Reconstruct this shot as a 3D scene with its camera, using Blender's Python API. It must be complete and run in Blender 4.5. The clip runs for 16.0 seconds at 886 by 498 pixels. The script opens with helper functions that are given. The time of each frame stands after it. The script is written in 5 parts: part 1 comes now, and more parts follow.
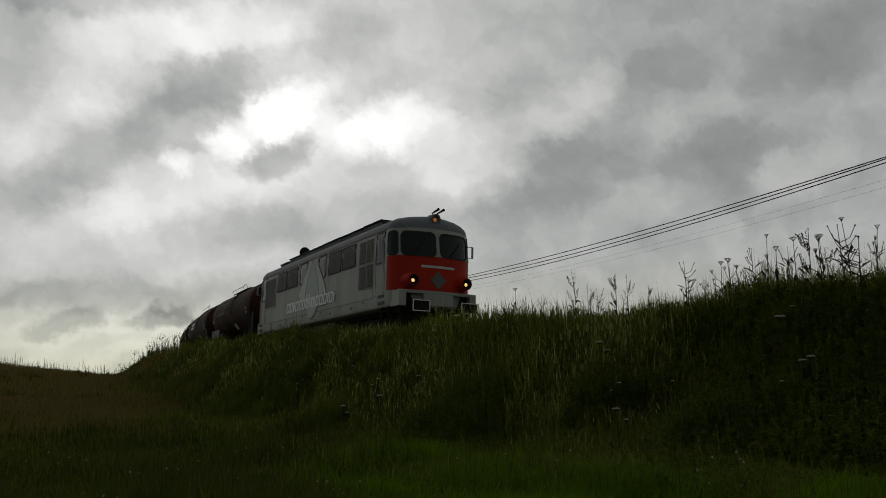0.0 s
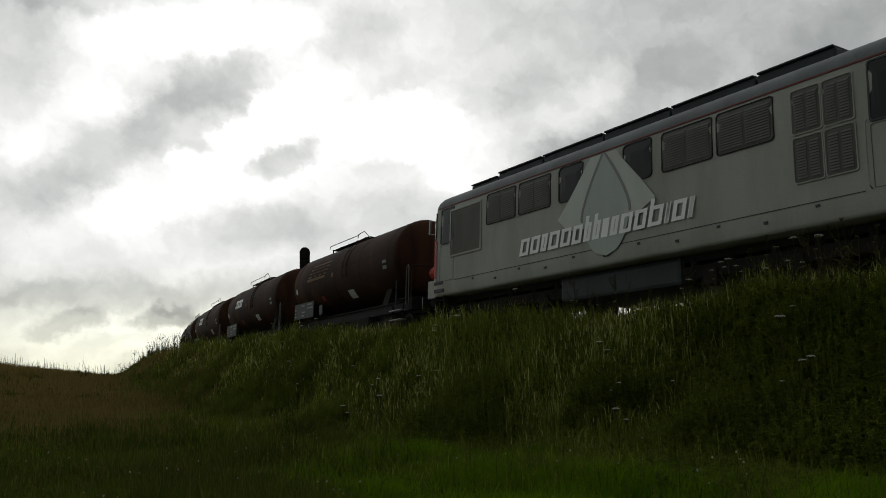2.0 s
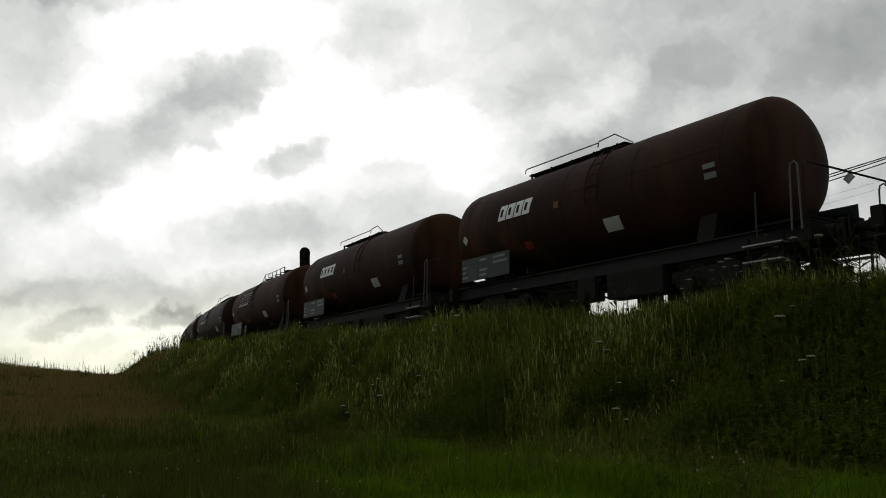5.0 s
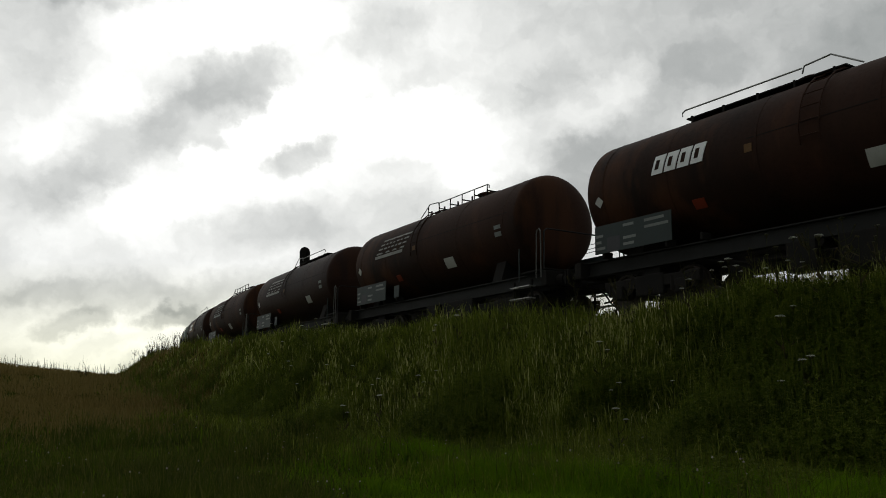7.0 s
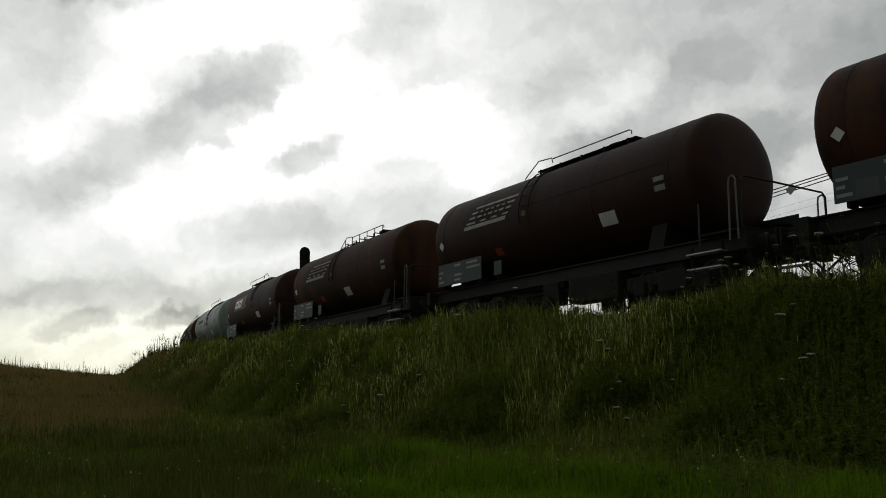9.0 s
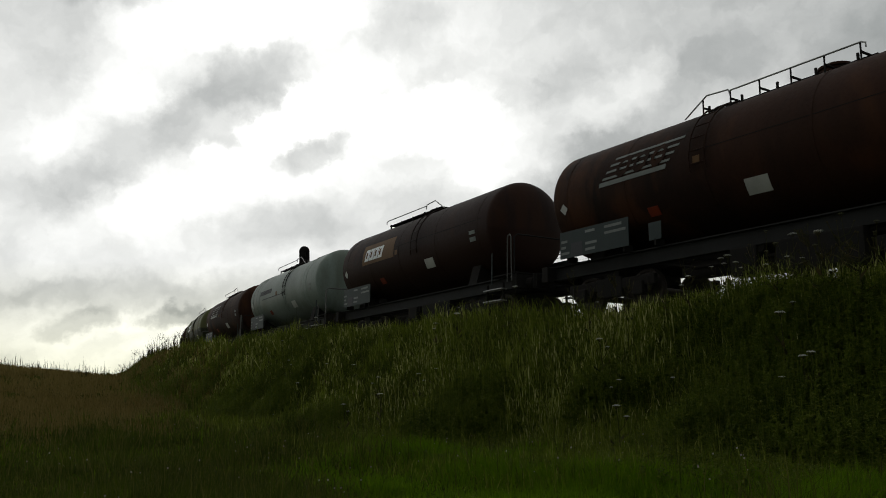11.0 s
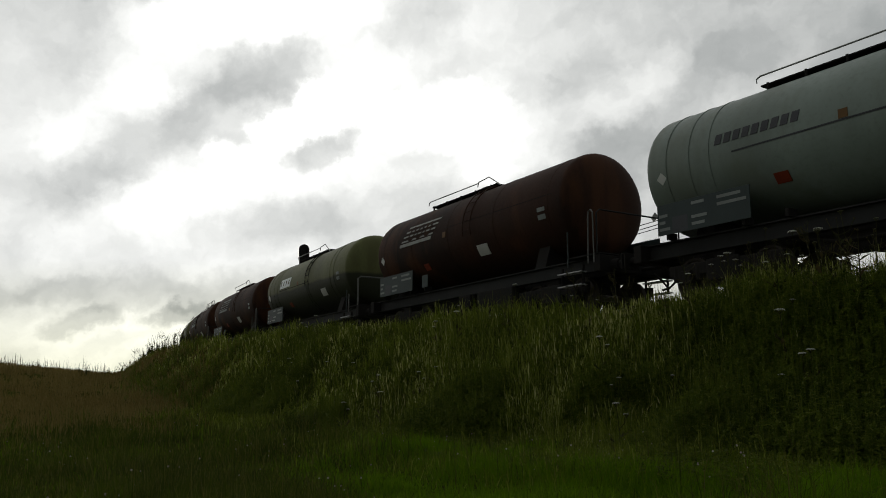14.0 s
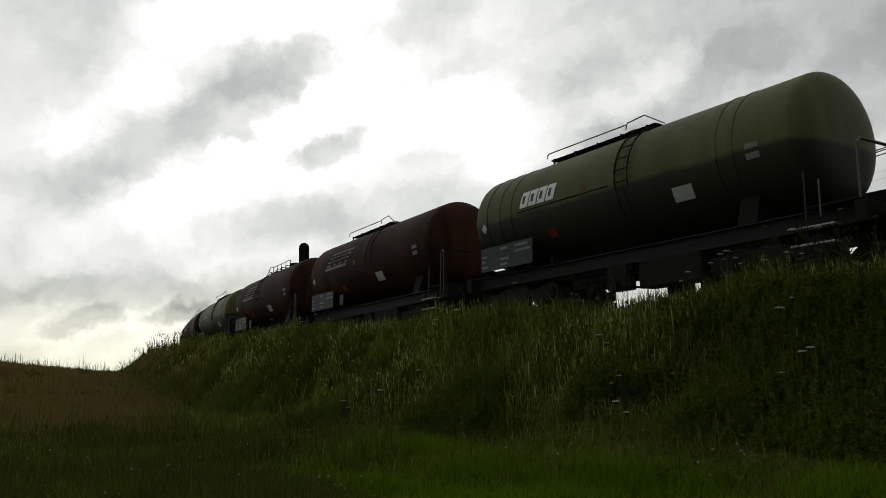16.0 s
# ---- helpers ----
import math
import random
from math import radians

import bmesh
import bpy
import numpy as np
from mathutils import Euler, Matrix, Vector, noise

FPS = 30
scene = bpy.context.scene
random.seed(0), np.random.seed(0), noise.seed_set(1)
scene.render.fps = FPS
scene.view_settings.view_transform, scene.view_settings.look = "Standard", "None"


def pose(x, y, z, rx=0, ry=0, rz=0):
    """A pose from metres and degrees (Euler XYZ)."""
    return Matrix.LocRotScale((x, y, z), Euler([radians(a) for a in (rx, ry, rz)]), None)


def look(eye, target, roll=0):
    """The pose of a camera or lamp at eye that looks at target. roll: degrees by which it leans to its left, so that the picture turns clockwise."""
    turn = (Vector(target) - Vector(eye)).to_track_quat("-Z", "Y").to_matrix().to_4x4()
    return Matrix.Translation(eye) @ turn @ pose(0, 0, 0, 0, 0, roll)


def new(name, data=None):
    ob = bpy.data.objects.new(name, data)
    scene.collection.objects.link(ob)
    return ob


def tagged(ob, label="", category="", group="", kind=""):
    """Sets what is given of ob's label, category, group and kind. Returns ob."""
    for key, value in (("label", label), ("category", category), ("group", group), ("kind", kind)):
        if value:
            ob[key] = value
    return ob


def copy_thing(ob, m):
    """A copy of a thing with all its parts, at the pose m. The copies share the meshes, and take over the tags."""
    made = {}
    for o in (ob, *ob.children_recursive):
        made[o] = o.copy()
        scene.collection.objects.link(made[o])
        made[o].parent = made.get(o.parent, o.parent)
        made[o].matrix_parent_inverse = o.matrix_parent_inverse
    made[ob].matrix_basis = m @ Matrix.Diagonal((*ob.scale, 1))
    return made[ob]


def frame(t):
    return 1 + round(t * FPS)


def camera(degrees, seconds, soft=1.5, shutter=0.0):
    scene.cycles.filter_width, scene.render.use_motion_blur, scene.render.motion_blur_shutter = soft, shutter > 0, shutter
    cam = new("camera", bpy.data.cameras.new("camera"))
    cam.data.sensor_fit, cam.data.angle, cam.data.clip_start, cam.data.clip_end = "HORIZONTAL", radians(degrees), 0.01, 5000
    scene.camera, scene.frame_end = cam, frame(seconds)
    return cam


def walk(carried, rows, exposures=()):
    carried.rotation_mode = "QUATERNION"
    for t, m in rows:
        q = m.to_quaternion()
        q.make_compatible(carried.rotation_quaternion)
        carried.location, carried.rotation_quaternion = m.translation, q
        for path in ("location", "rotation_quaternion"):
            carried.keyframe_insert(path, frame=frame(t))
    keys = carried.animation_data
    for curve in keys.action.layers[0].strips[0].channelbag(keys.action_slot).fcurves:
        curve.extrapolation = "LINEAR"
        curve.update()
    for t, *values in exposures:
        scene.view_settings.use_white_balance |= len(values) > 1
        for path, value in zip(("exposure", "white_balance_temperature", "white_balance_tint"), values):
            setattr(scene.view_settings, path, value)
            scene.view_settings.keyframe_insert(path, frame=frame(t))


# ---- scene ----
EYE = Vector((0.0, 0.0, 1.15))


def aim(pitch, roll, yaw=0.0):
    d = Vector((math.sin(radians(yaw)) * math.cos(radians(pitch)), math.cos(radians(yaw)) * math.cos(radians(pitch)), math.sin(radians(pitch))))
    return look(EYE, EYE + d, roll)


cam = camera(55.57, 16.0, soft=0.95)
PITCH, ROLL = 8.814, -1.576
walk(cam, [
    (0.0, aim(PITCH, ROLL)),
    (4.2, aim(PITCH, ROLL)),
    (7.0, aim(PITCH - 0.01, ROLL)),
    (9.0, aim(PITCH - 0.05, ROLL - 0.20)),
    (11.5, aim(PITCH - 0.15, ROLL - 0.38, 0.03)),
    (12.5, aim(PITCH - 0.18, ROLL - 0.40, 0.03)),
    (13.5, aim(PITCH - 0.24, ROLL - 0.42, 0.03)),
    (14.5, aim(PITCH - 0.30, ROLL - 0.44, 0.04)),
    (15.5, aim(PITCH - 0.36, ROLL - 0.46, 0.04)),
    (16.0, aim(PITCH - 0.38, ROLL - 0.47, 0.04)),
], exposures=[(0.0, -0.55), (0.5, -0.42), (1.0, -0.27), (1.5, -0.03), (4.0, 0.05), (16.0, 0.05)])

# ---- the world behind the cloud dome ----
world = bpy.data.worlds.new("world")
scene.world = world
world.use_nodes = True
wn = world.node_tree
sky = wn.nodes.new("ShaderNodeTexSky")
sky.sky_type, sky.sun_disc = "NISHITA", False
sky.sun_elevation, sky.sun_rotation = radians(22), radians(-6)
wn.links.new(sky.outputs[0], wn.nodes["Background"].inputs[0])
wn.nodes["Background"].inputs[1].default_value = 0.06

# ---- small helpers ----


class Nodes:
    """Short hand for a node tree."""

    def __init__(self, name):
        self.mat = bpy.data.materials.new(name)
        self.mat.use_nodes = True
        self.tree = self.mat.node_tree
        self.bsdf = self.tree.nodes["Principled BSDF"]
        self.out = self.tree.nodes["Material Output"]

    def add(self, kind, **props):
        n = self.tree.nodes.new(kind)
        for k, val in props.items():
            setattr(n, k, val)
        return n

    def link(self, a, b):
        self.tree.links.new(a, b)

    def put(self, socket, val):
        if isinstance(val, (int, float, tuple)):
            socket.default_value = val
        else:
            self.link(val, socket)

    def math(self, op, a, b=0.0, c=0.0, clamp=False):
        n = self.add("ShaderNodeMath", operation=op, use_clamp=clamp)
        for s, val in zip(n.inputs, (a, b, c)):
            self.put(s, val)
        return n.outputs[0]

    def vmath(self, op, a, b=(0.0, 0.0, 0.0)):
        n = self.add("ShaderNodeVectorMath", operation=op)
        self.put(n.inputs[0], a)
        self.put(n.inputs[1], b)
        return n

    def noise(self, vec, scale, detail=4.0, rough=0.55):
        n = self.add("ShaderNodeTexNoise")
        if vec is not None:
            self.link(vec, n.inputs["Vector"])
        n.inputs["Scale"].default_value, n.inputs["Detail"].default_value, n.inputs["Roughness"].default_value = scale, detail, rough
        return n

    def ramp(self, fac, stops):
        n = self.add("ShaderNodeValToRGB")
        while len(n.color_ramp.elements) < len(stops):
            n.color_ramp.elements.new(0.5)
        for e, (pos, col) in zip(n.color_ramp.elements, stops):
            e.position, e.color = pos, (*col, 1.0)
        self.put(n.inputs[0], fac)
        return n.outputs[0]

    def mix(self, fac, a, b, blend="MIX"):
        n = self.add("ShaderNodeMix", data_type="RGBA", blend_type=blend)
        self.put(n.inputs[0], fac)
        self.put(n.inputs[6], a)
        self.put(n.inputs[7], b)
        return n.outputs[2]

    def coords(self, which="Object"):
        return self.add("ShaderNodeTexCoord").outputs[which]


def rgb(r, g, b):
    return (r, g, b, 1.0)


def painted(name, col, dirt, rough=0.5, metal=0.0, grain=6.0, streak=0.5, bump=0.15, split=None, shine=0.25, rust=None):
    """Paint with grime in two scales: broad stains stretched downwards and a fine grain."""
    n = Nodes(name)
    p = n.coords()
    m = n.add("ShaderNodeMapping")
    m.inputs["Scale"].default_value = (1.0, 1.0, 0.25)
    n.link(p, m.inputs[0])
    broad = n.noise(m.outputs[0], grain * 0.35, 5.0, 0.6).outputs[0]
    fine = n.noise(p, grain * 9.0, 4.0, 0.65).outputs[0]
    f = n.math("MULTIPLY_ADD", n.math("SUBTRACT", broad, 0.42, clamp=True), 3.0, 0.0, clamp=True)
    f = n.math("MULTIPLY", f, streak)
    c = n.mix(f, rgb(*col), rgb(*dirt))
    c = n.mix(n.math("MULTIPLY", n.math("SUBTRACT", fine, 0.5, clamp=True), 1.2), c, rgb(*dirt))
    if rust:
        # ragged rusty patches and pale dusty streaks
        rp = n.noise(m.outputs[0], 0.75, 6.0, 0.62).outputs[0]
        c = n.mix(n.math("MULTIPLY", n.math("MULTIPLY_ADD", n.math("SUBTRACT", rp, 0.54, clamp=True), 9.0, 0.0, clamp=True), 0.75), c, rgb(*rust))
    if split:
        # a second colour below a height, uneven edge; painted shade on the olive tank
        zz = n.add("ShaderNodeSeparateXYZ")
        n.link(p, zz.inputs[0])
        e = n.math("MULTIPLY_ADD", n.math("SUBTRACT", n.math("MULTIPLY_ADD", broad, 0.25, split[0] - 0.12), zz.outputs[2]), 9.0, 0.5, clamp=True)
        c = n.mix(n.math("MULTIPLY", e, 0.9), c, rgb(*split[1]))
    n.bsdf.inputs["Specular IOR Level"].default_value = shine
    n.link(c, n.bsdf.inputs["Base Color"])
    n.link(n.math("MULTIPLY_ADD", fine, 0.3, rough - 0.15, clamp=True), n.bsdf.inputs["Roughness"])
    n.bsdf.inputs["Metallic"].default_value = metal
    b = n.add("ShaderNodeBump")
    b.inputs["Strength"].default_value, b.inputs["Distance"].default_value = bump, 0.01
    n.link(fine, b.inputs["Height"])
    n.link(b.outputs[0], n.bsdf.inputs["Normal"])
    return n.mat


def glow(name, col, strength):
    n = Nodes(name)
    n.bsdf.inputs["Base Color"].default_value = rgb(*col)
    n.bsdf.inputs["Emission Color"].default_value = rgb(*col)
    n.bsdf.inputs["Emission Strength"].default_value = strength
    return n.mat


def plant(name, dark, light, tip, through_light=0.4, scale=0.5):
    """Leaves and stalks: patches over the ground, and each blade a little different."""
    n = Nodes(name)
    geo = n.add("ShaderNodeNewGeometry")
    patch = n.noise(geo.outputs["Position"], scale, 4.0, 0.6).outputs[0]
    patch = n.math("MULTIPLY_ADD", n.math("SUBTRACT", patch, 0.35, clamp=True), 3.0, 0.0, clamp=True)
    c = n.mix(patch, rgb(*dark), rgb(*light))
    pick = n.math("POWER", geo.outputs["Random Per Island"], 3.0)
    c = n.mix(pick, c, rgb(*tip))
    n.link(c, n.bsdf.inputs["Base Color"])
    n.bsdf.inputs["Roughness"].default_value = 0.6
    n.bsdf.inputs["Specular IOR Level"].default_value = 0.05
    tr = n.add("ShaderNodeBsdfTranslucent")
    n.link(c, tr.inputs[0])
    mx = n.add("ShaderNodeMixShader")
    mx.inputs[0].default_value = through_light
    n.link(n.bsdf.outputs[0], mx.inputs[1])
    n.link(tr.outputs[0], mx.inputs[2])
    n.link(mx.outputs[0], n.out.inputs[0])
    return n.mat


def mesh_of(name, bm, material, smooth=False):
    me = bpy.data.meshes.new(name)
    bm.to_mesh(me)
    bm.free()
    if smooth:
        me.polygons.foreach_set("use_smooth", [True] * len(me.polygons))
    me.materials.append(material)
    return me


def part(name, bm, material, parent, label="", smooth=False):
    ob = new(name, mesh_of(name, bm, material, smooth))
    ob.parent = parent
    return tagged(ob, label)


def thing(name, label, category, group="", at=None):
    ob = new(name)
    ob.empty_display_size = 0.2
    if at is not None:
        ob.matrix_basis = at
    return tagged(ob, label, category, group)


def box(bm, x0, x1, y0, y1, z0, z1, bevel=0.0):
    r = bmesh.ops.create_cube(bm, size=1.0, matrix=Matrix.Translation(((x0 + x1) / 2, (y0 + y1) / 2, (z0 + z1) / 2)) @ Matrix.Diagonal((x1 - x0, y1 - y0, z1 - z0, 1)))
    if bevel:
        es = list({e for v in r["verts"] for e in v.link_edges})
        bmesh.ops.bevel(bm, geom=es, offset=bevel, segments=2, affect="EDGES", profile=0.6)
    return bm


def cyl(bm, a, b, r, r2=None, seg=10):
    a, b = Vector(a), Vector(b)
    d = b - a
    m = Matrix.Translation((a + b) / 2) @ d.to_track_quat("Z", "Y").to_matrix().to_4x4()
    bmesh.ops.create_cone(bm, cap_ends=True, segments=seg, radius1=r, radius2=r if r2 is None else r2, depth=d.length, matrix=m)
    return bm


def tube(bm, pts, r, seg=6):
    """A bent pipe through points."""
    rings = []
    pts = [Vector(p) for p in pts]
    for i, p in enumerate(pts):
        d = (pts[min(i + 1, len(pts) - 1)] - pts[max(i - 1, 0)]).normalized()
        q = d.to_track_quat("Z", "Y")
        rr = r[i] if isinstance(r, (list, tuple)) else r
        rings.append([bm.verts.new(p + q @ Vector((rr * math.cos(2 * math.pi * k / seg), rr * math.sin(2 * math.pi * k / seg), 0))) for k in range(seg)])
    for a, b in zip(rings, rings[1:]):
        for k in range(seg):
            bm.faces.new((a[k], a[(k + 1) % seg], b[(k + 1) % seg], b[k]))
    bm.faces.new(rings[0][::-1])
    bm.faces.new(rings[-1])
    return bm


def lathe(bm, profile, seg, axis="x", centre=(0, 0, 0)):
    """Turns (along, radius) about an axis through centre."""
    c = Vector(centre)
    rings = []
    for along, r in profile:
        ring = []
        for k in range(seg):
            a = 2 * math.pi * k / seg
            v = Vector((along, r * math.cos(a), r * math.sin(a))) if axis == "x" else (Vector((r * math.cos(a), along, r * math.sin(a))) if axis == "y" else Vector((r * math.cos(a), r * math.sin(a), along)))
            ring.append(bm.verts.new(c + v))
        rings.append(ring)
    for a, b in zip(rings, rings[1:]):
        for k in range(seg):
            bm.faces.new((a[k], a[(k + 1) % seg], b[(k + 1) % seg], b[k]))
    bm.faces.new(rings[0][::-1])
    bm.faces.new(rings[-1])
    bmesh.ops.recalc_face_normals(bm, faces=bm.faces)
    return bm


B = bmesh.new

# ---- the line of the track ----
RAIL = 2.344
_S = np.linspace(-330, 90, 4201)
_K = 0.003322 - 4.079e-5 * np.clip(_S, -95, 0)
_K[_S < -125] = 0.0
_i0 = 3300


def _integral(vals):
    c = np.concatenate([[0], np.cumsum((vals[1:] + vals[:-1]) / 2 * (_S[1] - _S[0]))])
    return c - c[_i0]


_H = _integral(_K) - 1.09744
_X = _integral(np.cos(_H)) - 8.106
_Y = _integral(np.sin(_H)) + 41.826


def on_track(s, side=0.0):
    """Plan position at s metres along the line, side metres to the left of it."""
    h = np.interp(s, _S, _H)
    return np.interp(s, _S, _X) - np.sin(h) * side, np.interp(s, _S, _Y) + np.cos(h) * side


def rail_z(s):
    return RAIL + 0.0019 * np.clip(s, -100, 60)


def nearest(x, y):
    """For plan points: metres along the line and metres to the camera's side of it."""
    x, y = np.asarray(x, float), np.asarray(y, float)
    k = np.arange(0, len(_S), 15)
    best, where = np.full(x.shape, 1e9), np.zeros(x.shape)
    for i in k:
        d = (x - _X[i]) ** 2 + (y - _Y[i]) ** 2
        m = d < best
        best[m], where[m] = d[m], _S[i]
    for _ in range(2):
        h = np.interp(where, _S, _H)
        where = np.clip(where + (x - np.interp(where, _S, _X)) * np.cos(h) + (y - np.interp(where, _S, _Y)) * np.sin(h), -330, 90)
    h = np.interp(where, _S, _H)
    return where, (x - np.interp(where, _S, _X)) * np.sin(h) - (y - np.interp(where, _S, _Y)) * np.cos(h)


def smooth(a, b, t):
    t = np.clip((t - a) / (b - a), 0, 1)
    return t * t * (3 - 2 * t)


def ground_z(x, y):
    """Meadow, embankment with its shoulder, and a far field that rises gently."""
    x, y = np.asarray(x, float), np.asarray(y, float)
    s, d = nearest(x, y)
    r = np.hypot(x, y)
    turn = np.arctan2(x, np.maximum(y, 0.01))
    far = (2.02 + 1.15 * smooth(-0.36, -0.52, turn)) * smooth(18, 78, r) * smooth(0.35, -0.1, turn)
    far = far * smooth(400, 95, r)
    lumps = 0.17 * np.sin(x * 1.1 + 1.3 * np.sin(y * 0.5)) * np.sin(y * 0.8 + 0.6) + 0.08 * np.sin(x * 2.3 + 1.1) * np.sin(y * 1.9)
    base = far + lumps * 0.4
    rise = np.interp(s, (-90, -45, -20, 0, 10, 20, 30, 60), (1.75, 1.55, 1.15, 0.68, 0.46, 0.04, -0.22, -0.26))
    top = rail_z(s) + rise + lumps * 0.8
    near = base + (top - base) * (1 - smooth(3.0, 6.4, d))
    bed = rail_z(s) - 0.42
    near = np.where(d < 3.4, bed + (near - bed) * smooth(1.9, 3.1, d), near)
    back = -0.2 + (bed + 0.2) * smooth(-7.5, -2.6, d)
    return np.where(d > 0, near, back)


# ---- materials ----
SOIL = painted("soil_and_thatch", (0.040, 0.050, 0.008), (0.022, 0.022, 0.006), 0.95, 0, 2.0, 0.8, 0.6, shine=0.0)
BALLAST = painted("ballast_stone", (0.14, 0.12, 0.10), (0.05, 0.04, 0.035), 0.95, 0, 8.0, 0.8, 1.0)
STEEL = painted("rail_steel", (0.20, 0.15, 0.12), (0.09, 0.05, 0.03), 0.45, 0.7, 6.0)
CONCRETE = painted("concrete", (0.28, 0.27, 0.25), (0.12, 0.11, 0.10), 0.9, 0, 4.0)
BLACK = painted("black_running_gear", (0.014, 0.013, 0.012), (0.024, 0.018, 0.014), 0.85, 0.0, 5.0, shine=0.12)
SOLE = painted("grimy_frame_grey", (0.021, 0.021, 0.020), (0.013, 0.012, 0.011), 0.75, 0.0, 4.0, 0.8, shine=0.15)
GREY_PAINT = painted("light_grey_loco_paint", (0.335, 0.342, 0.300), (0.185, 0.182, 0.150), 0.5, 0.0, 2.6, 0.75, 0.06)
ROOF_PAINT = painted("roof_slate_grey", (0.135, 0.15, 0.155), (0.05, 0.05, 0.05), 0.55, 0.0, 2.5, 0.7)
RED_PAINT = painted("signal_red_paint", (0.40, 0.022, 0.008), (0.15, 0.014, 0.008), 0.5, 0.0, 2.5, 0.6, 0.05, shine=0.12)
RED_LINE = painted("red_line", (0.17, 0.035, 0.03), (0.10, 0.05, 0.045), 0.5, 0, 6.0, 0.8)
WHITE_PAINT = painted("white_lettering", (0.82, 0.83, 0.82), (0.6, 0.6, 0.58), 0.5, 0, 5.0, 0.25)
PALE_BLUE = painted("pale_sail_shape", (0.50, 0.53, 0.49), (0.36, 0.37, 0.33), 0.5, 0, 3.0, 0.6)
DROP_PAINT = painted("pale_drop_shape", (0.40, 0.45, 0.41), (0.29, 0.31, 0.275), 0.5, 0, 3.0, 0.6)
DROP_LINE = painted("mauve_grey_outline", (0.24, 0.225, 0.22), (0.17, 0.16, 0.15), 0.5, 0, 3.0, 0.4)
LOUVRE = painted("louvre_grey", (0.125, 0.125, 0.112), (0.08, 0.077, 0.068), 0.6, 0.0, 5.0)
GRILLE = painted("filter_grille", (0.115, 0.115, 0.10), (0.07, 0.068, 0.058), 0.7, 0.0, 9.0, 0.6, 0.5)
RUBBER = painted("black_rubber", (0.015, 0.015, 0.015), (0.03, 0.03, 0.03), 0.7)
YELLOW = painted("faded_orange_paint", (0.125, 0.060, 0.013), (0.06, 0.028, 0.009), 0.6, 0, 5.0, 0.6)
ORANGE = painted("orange_plate", (0.20, 0.028, 0.007), (0.05, 0.014, 0.007), 0.6, 0, 9.0, 1.0)
PLATE = painted("white_plate", (0.52, 0.52, 0.48), (0.28, 0.27, 0.24), 0.55, 0, 6.0, 0.5)
BOARD = painted("grey_green_data_board", (0.030, 0.043, 0.041), (0.02, 0.026, 0.024), 0.6, 0, 5.0, 0.5)
LOGO = painted("dulled_white_stripes", (0.33, 0.335, 0.31), (0.15, 0.14, 0.12), 0.6, 0, 7.0, 0.8)
MARK = painted("pale_marking", (0.20, 0.215, 0.20), (0.11, 0.11, 0.10), 0.6, 0, 9.0, 0.5)
DARKMARK = painted("dark_marking", (0.05, 0.05, 0.055), (0.03, 0.03, 0.03), 0.6)
WHEEL = painted("wheel_steel", (0.05, 0.04, 0.035), (0.02, 0.014, 0.01), 0.6, 0.3, 6.0)
RAILING = painted("weathered_railing", (0.13, 0.13, 0.12), (0.07, 0.06, 0.05), 0.6, 0.2, 6.0)
GALV = painted("galvanised_steel", (0.34, 0.34, 0.33), (0.16, 0.15, 0.14), 0.5, 0.6, 6.0)
BROWN_TANK = painted("red_brown_tank", (0.036, 0.0145, 0.0078), (0.010, 0.0065, 0.005), 0.7, 0, 1.7, 0.95, 0.1, shine=0.1, rust=(0.066, 0.025, 0.010))
DARK_TANK = painted("dark_brown_tank", (0.026, 0.013, 0.010), (0.013, 0.008, 0.007), 0.62, 0, 1.3, 0.8, 0.08, (2.75, (0.025, 0.0105, 0.0065)), 0.1, rust=(0.042, 0.0165, 0.008))
SILVER_TANK = painted("pale_grey_green_tank", (0.215, 0.258, 0.225), (0.10, 0.115, 0.095), 0.5, 0, 1.2, 0.7, 0.08, rust=(0.14, 0.16, 0.125))
# the dark lower half paints the barrel's own shade into the colour
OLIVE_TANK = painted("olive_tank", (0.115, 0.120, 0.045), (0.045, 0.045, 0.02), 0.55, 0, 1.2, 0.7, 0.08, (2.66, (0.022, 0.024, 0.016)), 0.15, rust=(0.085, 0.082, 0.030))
HATCH = painted("hatch_blue_black", (0.026, 0.033, 0.037), (0.014, 0.016, 0.017), 0.55, 0.0, 2.5, 0.7)
LAMP_WARM = glow("warm_headlamp", (1.0, 0.58, 0.2), 1.5)
LAMP_DIM = glow("dim_red_lamp", (0.9, 0.25, 0.05), 0.35)
GLASS = Nodes("dark_cab_glass")
GLASS.bsdf.inputs["Base Color"].default_value = rgb(0.012, 0.014, 0.014)
GLASS.bsdf.inputs["Roughness"].default_value = 0.12
GLASS.bsdf.inputs["Specular IOR Level"].default_value = 0.2
GLASS = GLASS.mat
GRASS_TALL = plant("tall_grass", (0.050, 0.074, 0.004), (0.132, 0.170, 0.013), (0.28, 0.30, 0.06), 0.5, 0.45)
GRASS_PALE = plant("pale_grass", (0.20, 0.23, 0.055), (0.33, 0.34, 0.10), (0.55, 0.51, 0.22), 0.5, 0.6)
GRASS_SHORT = plant("meadow_grass", (0.026, 0.038, 0.005), (0.066, 0.098, 0.006), (0.15, 0.14, 0.035), 0.5, 0.5)
GRASS_LUSH = plant("lush_grass", (0.060, 0.120, 0.001), (0.105, 0.205, 0.002), (0.15, 0.23, 0.01), 0.5, 0.5)
GRASS_DRY = plant("dry_field", (0.130, 0.096, 0.024), (0.185, 0.140, 0.042), (0.26, 0.19, 0.075), 0.4, 0.15)
